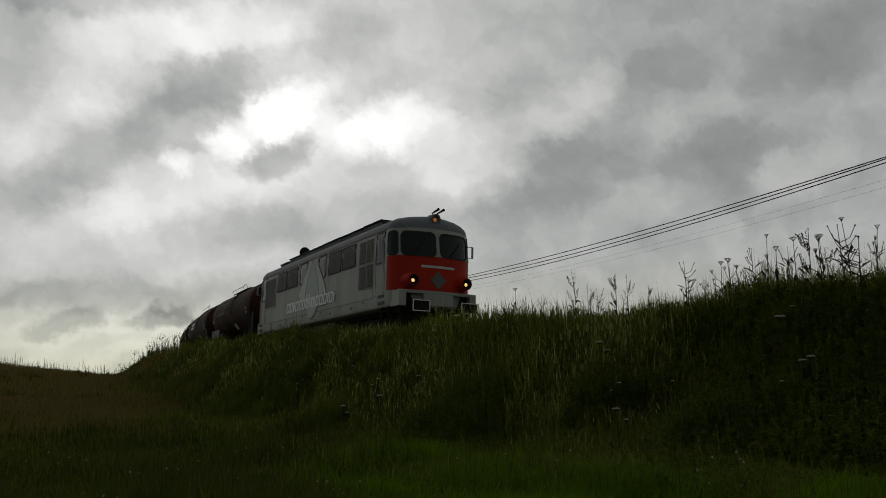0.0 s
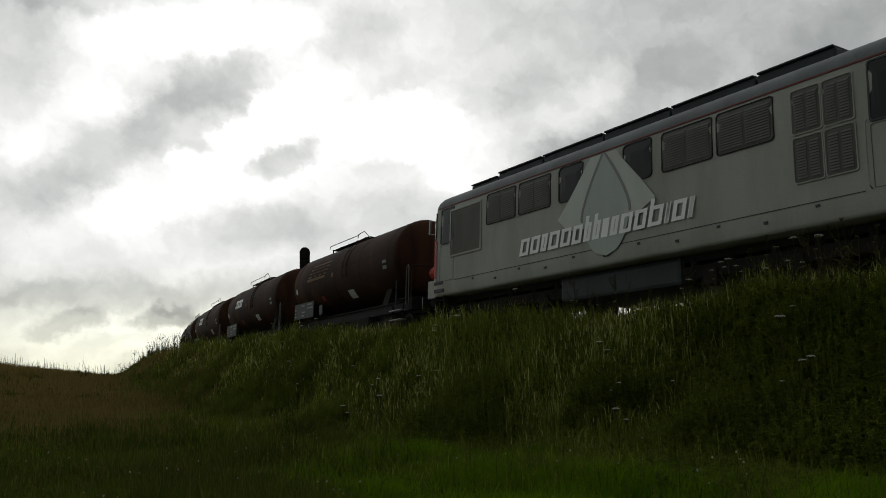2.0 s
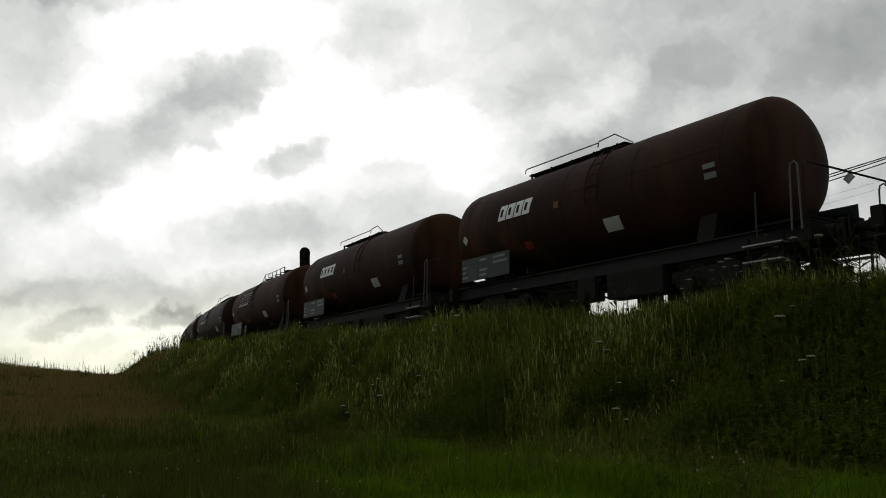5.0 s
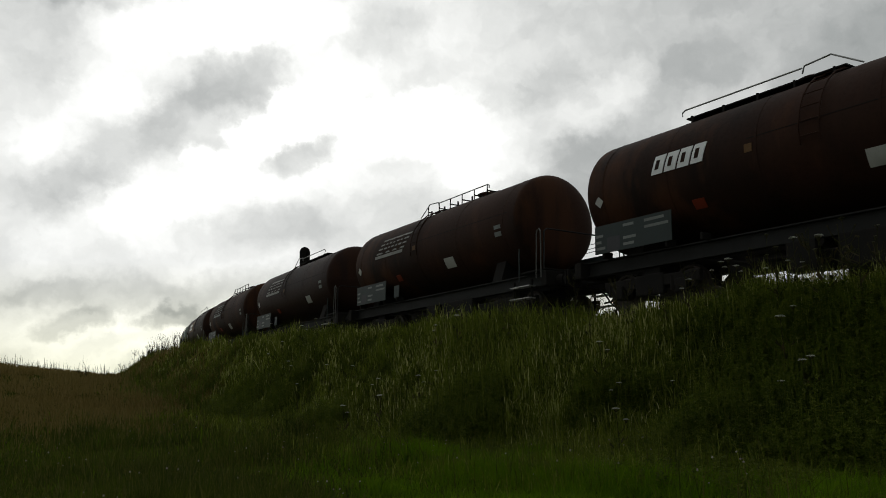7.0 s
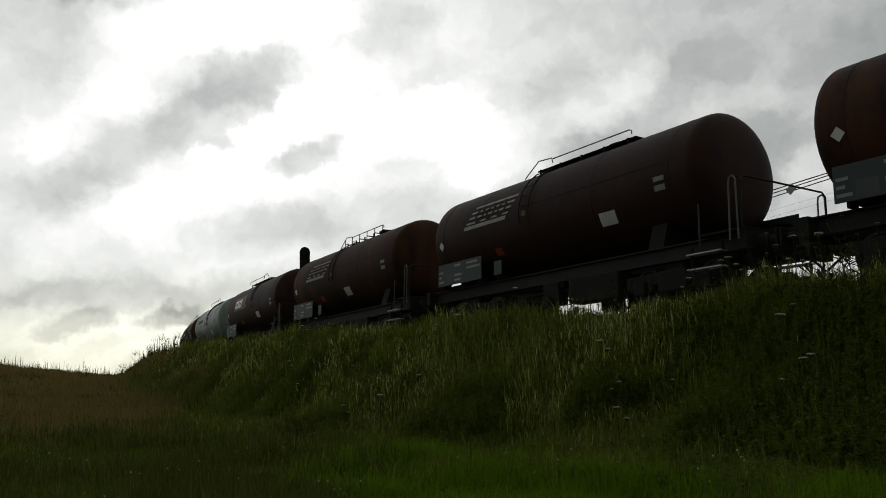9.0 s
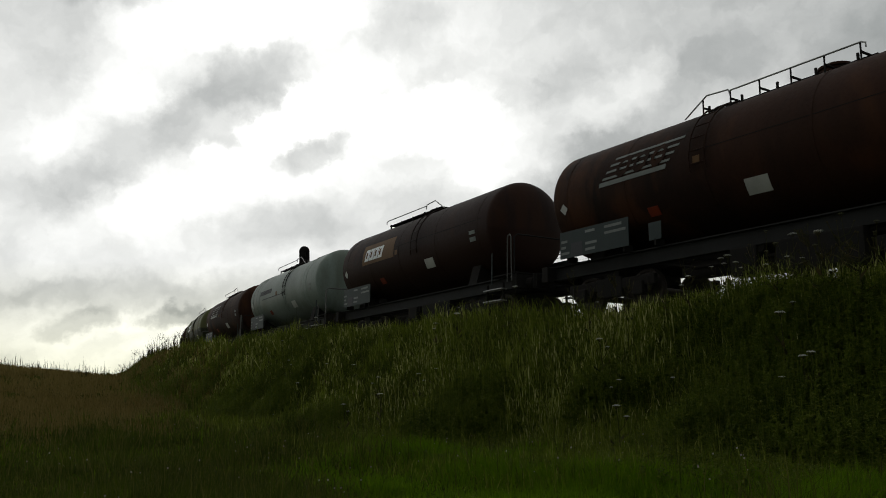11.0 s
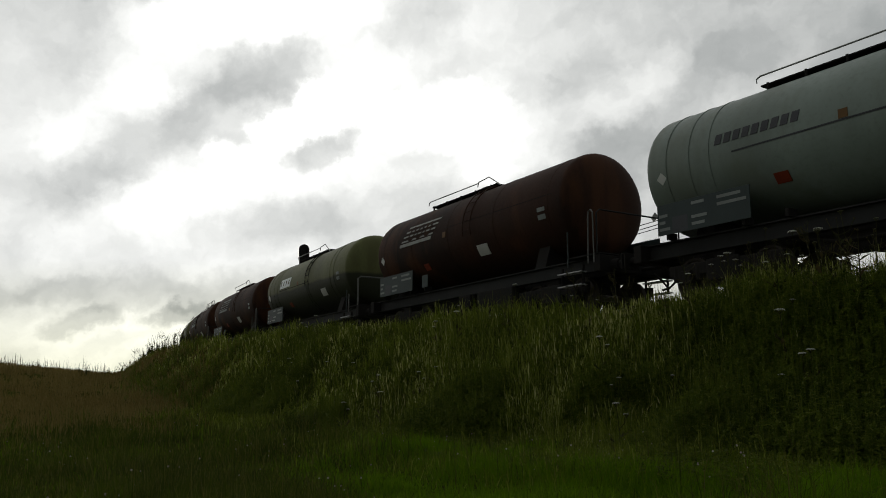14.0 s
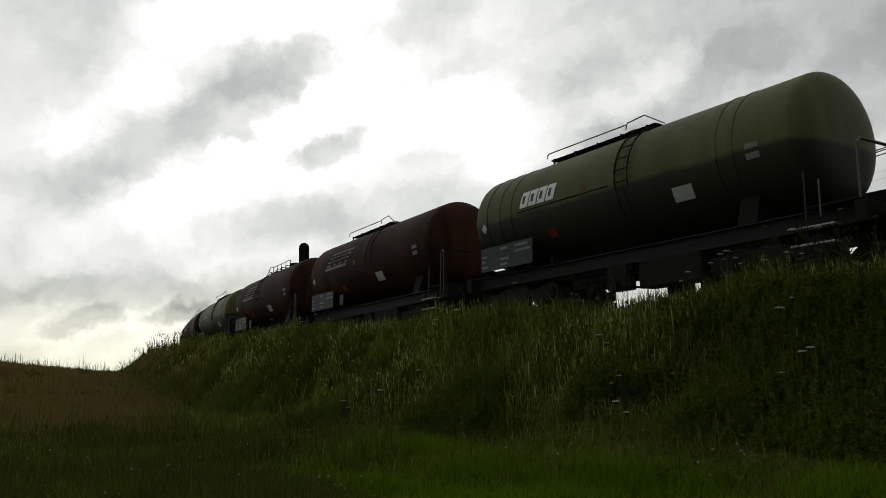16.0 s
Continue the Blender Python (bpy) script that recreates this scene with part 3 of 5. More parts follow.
def buffers(ob, ends, plate_w=0.45, plate_h=0.34, z=1.06, stock=0.35, material=None):
    for x, way in ends:
        for y in (-0.875, 0.875):
            bm = B()
            cyl(bm, (x - way * 0.62, y, z), (x - way * 0.28, y, z), 0.15, 0.13, 14)
            cyl(bm, (x - way * 0.3, y, z), (x - way * 0.04, y, z), 0.09, None, 14)
            b = part("buffer", bm, BLACK, ob)
            bm = B()
            box(bm, x - way * 0.05 if way > 0 else x, x if way > 0 else x + 0.05, y - plate_w / 2, y + plate_w / 2, z - plate_h / 2, z + plate_h / 2, 0.015)
            part("buffer_plate", bm, BLACK, b)
            if material:
                bm = B()
                xx = x + way * 0.003
                for a0, a1, b0, b1 in ((-1, 1, 0.86, 1), (-1, 1, -1, -0.86), (-1, -0.9, -1, 1), (0.9, 1, -1, 1)):
                    box(bm, min(xx, xx + way * 0.004), max(xx, xx + way * 0.004), y + a0 * plate_w / 2, y + a1 * plate_w / 2, z + b0 * plate_h / 2, z + b1 * plate_h / 2)
                part("rim", bm, material, b, "white painted rim")


def locomotive():
    ob = thing("diesel_locomotive", "light grey diesel locomotive with red nose and dark roof", "locomotive")
    # side walls and ends, in one skin
    zs = [1.08, 1.16, 1.35, 1.6, 2.2, 2.75, 3.1, 3.4, 3.72]
    bm = B()
    rows = []
    for z in zs:
        front = [loco_point(u, z) for u in [8.5] + list(np.linspace(9.5, 15.5, 7)) + list(_fu) + list(np.linspace(_fu[-1] + 0.1, _fu[-1] + 7.1, 8))]
        back = [Vector((17.0 - p.x, -p.y, p.z)) for p in front]
        rows.append([bm.verts.new(p) for p in front[:-1] + back[:-1]])
    n = len(rows[0])
    for a, b in zip(rows, rows[1:]):
        for k in range(n):
            bm.faces.new((a[k], a[(k + 1) % n], b[(k + 1) % n], b[k]))
    bm.faces.new(rows[0][::-1])
    bmesh.ops.recalc_face_normals(bm, faces=bm.faces)
    body = part("body", bm, GREY_PAINT, ob, smooth=True)
    # roof: rings that close in towards the ridge, rounded over the cabs
    bm = B()
    rings = []
    for z, kx, ky in ((3.70, 1.0, 1.008), (3.79, 0.998, 0.998), (3.90, 0.994, 0.965), (4.01, 0.987, 0.89), (4.10, 0.978, 0.77), (4.17, 0.965, 0.58), (4.22, 0.95, 0.32), (4.24, 0.94, 0.02)):
        front = [loco_point(u, 3.72) for u in [8.5] + list(np.linspace(9.5, 15.5, 7)) + list(_fu) + list(np.linspace(_fu[-1] + 0.1, _fu[-1] + 7.1, 8))]
        back = [Vector((17.0 - p.x, -p.y, p.z)) for p in front]
        rings.append([bm.verts.new((8.5 + (p.x - 8.5) * kx, p.y * ky, z)) for p in front[:-1] + back[:-1]])
    for a, b in zip(rings, rings[1:]):
        for k in range(n):
            bm.faces.new((a[k], a[(k + 1) % n], b[(k + 1) % n], b[k]))
    bm.faces.new(rings[-1])
    bmesh.ops.recalc_face_normals(bm, faces=bm.faces)
    roof = part("roof", bm, ROOF_PAINT, ob, "dark slate grey roof", smooth=True)
    bm = B()
    for y0, y1 in ((-1.475, -1.445), (1.445, 1.475)):
        box(bm, 1.4, 15.6, y0, y1, 3.685, 3.715)
    part("gutter", bm, RED_LINE, roof, "thin dark red line along the gutter")
    # roof hatches with their fan cowls
    for k, (a, b, h) in enumerate(((2.3, 3.6, 0.22), (3.65, 5.6, 0.30), (5.65, 7.9, 0.30), (7.95, 10.0, 0.31), (10.05, 12.2, 0.30), (12.25, 13.9, 0.31))):
        bm = B()
        box(bm, a, b, -0.92, 0.92, 4.0, 4.06 + h, 0.03)
        box(bm, a + 0.02, b - 0.02, -0.97, 0.97, 4.06 + h, 4.10 + h, 0.015)
        part("roof_hatch", bm, HATCH, roof)
    bm = B()
    lathe(bm, [(4.1, 0.62), (4.56, 0.62), (4.61, 0.5), (4.62, 0.05)], 20, "z", (3.55, 0, 0))
    part("fan_cowl", bm, HATCH, roof)
    # noses: red bands and lamp pods at both ends
    for rear in (False, True):
        us = [15.65] + [u for u in _fu if u > 15.66 and u < _fu[-1] - 0.06] + [2 * FRONT_U - 15.65]
        bm = B()
        loco_skin(bm, [1.63, 1.9, 2.3, 2.76], us, rear, 0.008)
        nose = part("red_nose", bm, RED_PAINT, ob, "bright red painted nose band", smooth=True)
        sx = (lambda v: 17 - v) if rear else (lambda v: v)
        for y in (-0.98, 0.98):
            bm = B()
            lathe(bm, [(0.0, 0.30), (0.25, 0.25), (0.42, 0.2), (0.43, 0.17), (0.36, 0.13)], 18, "x", (0, 0, 0))
            for v in bm.verts:
                v.co = Vector((sx(15.95 + v.co.x * 1.62), y + v.co.y, 1.93 + v.co.z))
            bmesh.ops.recalc_face_normals(bm, faces=bm.faces)
            pod = part("lamp_pod", bm, RED_PAINT, nose, smooth=True)
            bm = B()
            cyl(bm, (sx(16.53), y, 1.93), (sx(16.6), y, 1.93), 0.135, 0.12, 16)
            part("reflector", bm, GLASS, nose)
            bm = lathe(B(), [(0.0, 0.16), (0.03, 0.172), (0.06, 0.168), (0.06, 0.14), (0.0, 0.14)], 18, "x", (sx(16.6) - (0.06 if rear else 0.0), y, 1.93))
            part("lamp_rim", bm, RUBBER, nose, "dark lamp rim")
            bm = B()
            lathe(bm, [(0.0, 0.06), (0.02, 0.045), (0.03, 0.01)], 12, "x")
            for v in bm.verts:
                v.co = Vector((sx(16.605 + v.co.x), y + v.co.y - 0.02, 1.90 + v.co.z))
            part("lamp_lens", bm, LAMP_WARM if not rear else GLASS, nose, "small warm headlamp" if not rear else "")
        bm = B()
        m = Matrix.Translation((sx(16.455), 0, 1.98)) @ Euler((radians(45), 0, 0)).to_matrix().to_4x4()
        bmesh.ops.create_cube(bm, size=1.0, matrix=m @ Matrix.Diagonal((0.04, 0.42, 0.42, 1)))
        part("emblem", bm, LOUVRE, nose, "pale diamond emblem")
        bm = B()
        skin_patch(bm, FRONT_U - 0.62, FRONT_U + 0.62, 2.38, 2.46, 0.016, 0.02, rear)
        part("name_strip", bm, PALE_BLUE, nose, "pale lettering drawn as a plain strip")
        # windscreens
        for a, b in ((FRONT_U - 1.24, FRONT_U - 0.12), (FRONT_U + 0.12, FRONT_U + 1.24)):
            pane = part("windscreen", skin_patch(B(), a, b, 2.8, 3.55, 0.01, 0.14, rear), GLASS, ob)
            part("frame", skin_patch(B(), a - 0.05, b + 0.05, 2.75, 3.6, 0.024, 0.18, rear, 0.03, 0.05), RUBBER, pane)
            bm = B()
            p, q = loco_point(a + 0.3, 2.78, 0.05, rear), loco_point(a + 0.75, 3.3, 0.05, rear)
            cyl(bm, p, q, 0.012, None, 6)
            part("wiper", bm, BLACK, pane)
        # brow lamp
        bm = B()
        lathe(bm, [(0.0, 0.17), (0.2, 0.16), (0.34, 0.15), (0.35, 0.11), (0.3, 0.1)], 16, "x")
        for v in bm.verts:
            v.co = Vector((sx(15.85 + v.co.x * 1.15), v.co.y * 1.15, 4.08 + v.co.z * 1.25))
        bmesh.ops.recalc_face_normals(bm, faces=bm.faces)
        brow = part("brow_lamp", bm, ROOF_PAINT, roof, smooth=True)
        bm = B()
        cyl(bm, (sx(16.20), -0.03, 4.06), (sx(16.225), -0.03, 4.06), 0.065, 0.045, 14)
        part("lens", bm, LAMP_DIM if not rear else GLASS, brow)
        # horns
        bm = B()
        for y in (-0.1, 0.1):
            cyl(bm, (sx(15.55), y + 0.32, 4.12), (sx(15.55), y + 0.32, 4.47), 0.02, None, 8)
            cyl(bm, (sx(15.5), y + 0.32, 4.45), (sx(15.98), y + 0.32, 4.5), 0.02, 0.048, 10)
        part("horn", bm, BLACK, roof)
        # rail guard below the bufferbeam
        bm = box(B(), min(sx(15.9), sx(16.2)), max(sx(15.9), sx(16.2)), -1.2, 1.2, 0.28, 0.9, 0.04)
        part("rail_guard", bm, BLACK, ob)
        # mirrors
        for y in ((1.56,) if not rear else (-1.56,)):
            bm = B()
            cyl(bm, (sx(15.75), y * 0.94, 2.95), (sx(15.85), y * 1.05, 2.95), 0.012, None, 6)
            cyl(bm, (sx(15.75), y * 0.92, 3.35), (sx(15.85), y * 1.05, 3.35), 0.012, None, 6)
            box(bm, min(sx(15.83), sx(15.87)), max(sx(15.83), sx(15.87)), y * 1.05 - 0.035, y * 1.05 + 0.035, 2.95, 3.35, 0.01)
            part("mirror", bm, GALV, ob)
        # bufferbeam, steps, hoses
        bm = B()
        box(bm, min(sx(15.7), sx(16.3)), max(sx(15.7), sx(16.3)), -1.3, 1.3, 0.86, 1.5, 0.03)
        part("bufferbeam", bm, BLACK, ob)
        bm = B()
        reach = 16.3 if rear else 16.5
        x0, x1 = min(sx(15.55), sx(reach)), max(sx(15.55), sx(reach))
        box(bm, x0, x1, -1.42, 1.42, 1.50, 1.61, 0.03)
        for y0, y1 in ((-1.42, -1.17), (1.17, 1.42)):
            box(bm, x0, x1, y0, y1, 1.08, 1.52, 0.02)
        box(bm, min(sx(16.1), sx(reach)), max(sx(16.1), sx(reach)), -0.55, 0.55, 1.12, 1.52, 0.02)
        part("front_apron", bm, GREY_PAINT, ob, "grey apron with dark buffer pockets")
        bm = B()
        for y in (-0.45, -0.3, 0.3, 0.45):
            tube(bm, [(sx(16.38), y, 0.95), (sx(16.55), y, 0.85), (sx(16.6), y, 0.6), (sx(16.5), y, 0.4)], 0.025, 6)
        cyl(bm, (sx(16.3), 0, 1.0), (sx(16.75), 0, 1.0), 0.05, None, 8)
        box(bm, min(sx(16.6), sx(16.78)), max(sx(16.6), sx(16.78)), -0.04, 0.04, 0.6, 1.08, 0.015)
        part("coupling", bm, BLACK, ob)
        for y in (-1.36, 1.36):
            bm = B()
            for z in (0.35, 0.65, 0.95):
                box(bm, min(sx(15.3), sx(15.75)), max(sx(15.3), sx(15.75)), y - 0.12, y + 0.12, z, z + 0.03)
            for xx in (15.3, 15.75):
                box(bm, sx(xx) - 0.015, sx(xx) + 0.015, y - 0.12, y + 0.12, 0.35, 1.1)
            part("cab_step", bm, BLACK, ob)
        for y in (-1.53, 1.53):
            for xx in (15.55, 14.72):
                bm = B()
                tube(bm, [(sx(xx), y * 0.99, 1.5), (sx(xx), y * 1.03, 1.55), (sx(xx), y * 1.03, 2.6), (sx(xx), y * 0.99, 2.65)], 0.014, 6)
                part("handrail", bm, GALV, ob)
    buffers(ob, ((17.0, 1), (0.0, -1)), 0.62, 0.36, 1.06, material=WHITE_PAINT)
    # windows and louvres along the sides
    mirror_window(ob, "cab_window", 14.79, 15.43, 2.62, 3.62, (False, True), r=0.04, rim=DARKMARK)
    mirror_window(ob, "corner_window", 15.72, 16.12, 2.8, 3.58, (False, True), r=0.12)
    for a, b in ((3.92, 5.18), (5.36, 6.6), (10.29, 11.56), (11.71, 12.95)):
        mirror_window(ob, "louvre", a, b, 2.8, 3.6, louvre=True, r=0.06)
    for a, b in ((6.96, 7.79), (9.15, 9.96)):
        mirror_window(ob, "engine_room_window", a, b, 2.8, 3.63)
    for a, b in ((13.36, 13.9), (13.97, 14.5)):
        for z0, z1 in ((1.88, 2.66), (2.76, 3.54)):
            mirror_window(ob, "louvre", a, b, z0, z1, louvre=True, r=0.03, rim=GREY_PAINT)
    for uu in ((2.1, 3.6),):
        for a, b in (uu, (2 * FRONT_U - uu[1], 2 * FRONT_U - uu[0])):
            g = part("radiator_grille", skin_patch(B(), a, b, 2.2, 3.5, 0.015, 0.02), GRILLE, ob)
            part("frame", skin_patch(B(), a - 0.05, b + 0.05, 2.15, 3.55, 0.03, 0.02, False, 0.03, 0.055), GREY_PAINT, g)
    # cab doors, as raised panels with a gap line
    for rear in (False, True):
        for a, b in ((14.76, 15.5), (2 * FRONT_U - 15.5, 2 * FRONT_U - 14.76)):
            part("cab_door", skin_patch(B(), a, b, 1.5, 2.56, 0.006, 0.04, rear, 0.006, 0.012), LOUVRE, ob)
    # side seam, vents and jacking points
    for y in (-1.508, 1.508):
        bm = B()
        box(bm, 2.3, 14.6, min(y, y * 0.996), max(y, y * 0.996), 1.475, 1.49)
        part("seam", bm, DARKMARK, body)
        for k in range(11):
            bm = B()
            box(bm, 3.2 + k * 1.05, 3.28 + k * 1.05, min(y * 1.003, y * 0.99), max(y * 1.003, y * 0.99), 1.27 if k % 2 else 1.38, 1.32 if k % 2 else 1.43)
            part("vent", bm, DARKMARK, body)
        for a in (1.2, 15.0):
            for z in (1.2, 1.42):
                bm = B()
                box(bm, a, a + 0.5, min(y * 1.002, y * 0.97), max(y * 1.002, y * 0.97), z, z + 0.1, 0.01)
                part("step_recess", bm, DARKMARK, body)
    # pale sail shapes and the lettering, drawn as plain slanted bars
    for flip in (False, True):
        def side_pt(a, z, o):
            return Vector((a, -1.5 - o, z)) if not flip else Vector((17 - a, 1.5 + o, z))
        def flat_shape(name, pts, o, material, label):
            bm = B()
            f0 = [bm.verts.new(side_pt(a, z, o)) for a, z in pts]
            f1 = [bm.verts.new(side_pt(a, z, o + 0.003)) for a, z in pts]
            bm.faces.new(f1)
            for k in range(len(pts)):
                bm.faces.new((f0[k], f0[(k + 1) % len(pts)], f1[(k + 1) % len(pts)], f1[k]))
            bmesh.ops.recalc_face_normals(bm, faces=bm.faces)
            part(name, bm, material, body, label)

        def drop(f):
            """Half width of the drop at a height from 0, its round foot, to 1, its tip."""
            return 0.74 * math.sqrt(max(0.0, 1 - (1 - f / 0.42) ** 2)) if f < 0.42 else 0.74 * (1 - ((f - 0.42) / 0.58) ** 1.35)
        # the kite runs over the inner corners of the two windows
        flat_shape("sail_shape", [(8.1, 3.62), (7.79, 3.27), (7.36, 2.8), (6.92, 2.37), (7.3, 2.02), (8.5, 1.98), (9.4, 2.0), (10.08, 2.31), (9.67, 2.8), (9.15, 3.36), (8.95, 3.62)], 0.026, PALE_BLUE, "pale painted sail shape on the side")
        rows = [k / 24 for k in range(25)]
        edge = [(8.56 + drop(f), 1.28 + 2.34 * f) for f in rows] + [(8.56 - drop(f), 1.28 + 2.34 * f) for f in rows[-2:0:-1]]
        flat_shape("drop_shape", edge, 0.031, DROP_PAINT, "pale green-grey painted drop")
        for way in (-1, 1):
            curve = [(8.56 + way * drop(f), 1.28 + 2.34 * f) for f in rows if f > 0.36]
            flat_shape("drop_outline", curve + [(a + way * 0.075, z) for a, z in reversed(curve)], 0.036, DROP_LINE, "")
        xs = 5.4
        for k, w in enumerate((0.42, 0.42, 0.3, 0.45, 0.42, 0.4, 0.3, 0.3, 0.28, 0.3, 0.42, 0.42, 0.46, 0.2, 0.42, 0.2, 0.45)):
            if xs + w > 11.4:
                break
            tall = 2.28 if k in (6, 7, 12) else 2.12
            bm = B()
            for a, b, z0, z1 in ((xs, xs + 0.11, 1.7, tall), (xs + w - 0.17, xs + w - 0.07, 1.7, 2.12), (xs + 0.11, xs + w - 0.17, 1.7, 1.78), (xs + 0.11, xs + w - 0.17, 2.04, 2.12)):
                vs = [side_pt(a + (z0 - 1.7) * 0.25, z0, 0.042), side_pt(b + (z0 - 1.7) * 0.25, z0, 0.042), side_pt(b + (z1 - 1.7) * 0.25, z1, 0.042), side_pt(a + (z1 - 1.7) * 0.25, z1, 0.042)]
                bm.faces.new([bm.verts.new(v) for v in vs])
            part("lettering_bar", bm, WHITE_PAINT, body)
            xs += w
    # bogies and tanks
    bm = B()
    box(bm, 6.6, 10.4, -1.2, 1.2, 0.45, 1.02, 0.08)
    part("fuel_tank", bm, HATCH, ob)
    bm = B()
    box(bm, 0.9, 16.1, -1.1, 1.1, 0.9, 1.05)
    part("underframe", bm, BLACK, ob)
    for c in (4.0, 13.0):
        bm = B()
        for y in (-1.05, 1.05):
            box(bm, c - 2.6, c + 2.6, y - 0.08, y + 0.08, 0.55, 0.82, 0.04)
            for dx in (-1.9, 0, 1.9):
                box(bm, c + dx - 0.18, c + dx + 0.18, y - 0.14, y + 0.14, 0.38, 0.72, 0.05)
                cyl(bm, (c + dx + 0.45, y, 0.6), (c + dx + 0.45, y, 0.98), 0.1, None, 10)
                cyl(bm, (c + dx - 0.45, y, 0.6), (c + dx - 0.45, y, 0.98), 0.1, None, 10)
        box(bm, c - 0.4, c + 0.4, -1.0, 1.0, 0.55, 0.9, 0.03)
        part("bogie", bm, BLACK, ob)
        for dx in (-1.9, 0, 1.9):
            wheelset(ob, c + dx, 0.55)
    return ob


# ---- tank wagons ----
WAGON = 12.79
TR, TZ = 1.32, 2.84
T0, T1, DISH = 0.73, 11.23, 0.36


def on_tank(x, z, out=0.0, side=-1):
    dz = max(-0.985, min(0.985, (z - TZ) / TR))
    a = math.asin(dz)
    return Vector((x, side * (TR + out) * math.cos(a), TZ + (TR + out) * math.sin(a)))


def decal(bm, x0, x1, z0, z1, out=0.008, slant=0.0, side=-1, rows=6):
    """A thin painted or riveted plate that follows the tank's side; slant: how far its top leans forward."""
    if side > 0:
        x0, x1, slant = WAGON - x0, WAGON - x1, -slant
    grid = []
    for i in range(rows + 1):
        f = i / rows
        z = z0 + (z1 - z0) * f
        grid.append([bm.verts.new(on_tank(x + slant * f, z, out, side)) for x in (x0, (x0 + x1) / 2, x1)])
    for a, b in zip(grid, grid[1:]):
        for k in range(2):
            bm.faces.new((a[k], a[k + 1], b[k + 1], b[k]))
    edge = [g[0] for g in grid] + grid[-1][1:] + [g[2] for g in grid[-2::-1]] + [grid[0][1]]
    low = [bm.verts.new(v.co + (Vector((v.co.x, 0, TZ)) - v.co).normalized() * (out + 0.004)) for v in edge]
    n = len(edge)
    for k in range(n):
        bm.faces.new((edge[k], edge[(k + 1) % n], low[(k + 1) % n], low[k]))
    bmesh.ops.recalc_face_normals(bm, faces=bm.faces)
    return bm


def diamond(bm, x, z, h, out=0.012, side=-1):
    if side > 0:
        x = WAGON - x
    vs = [bm.verts.new(on_tank(x + a * h, z + b * h, out, side)) for a, b in ((0, -1), (1, 0), (0, 1), (-1, 0))]
    lo = [bm.verts.new(on_tank(x + a * h, z + b * h, 0.0, side)) for a, b in ((0, -1), (1, 0), (0, 1), (-1, 0))]
    bm.faces.new(vs)
    for k in range(4):
        bm.faces.new((vs[k], vs[(k + 1) % 4], lo[(k + 1) % 4], lo[k]))
    bmesh.ops.recalc_face_normals(bm, faces=bm.faces)
    return bm


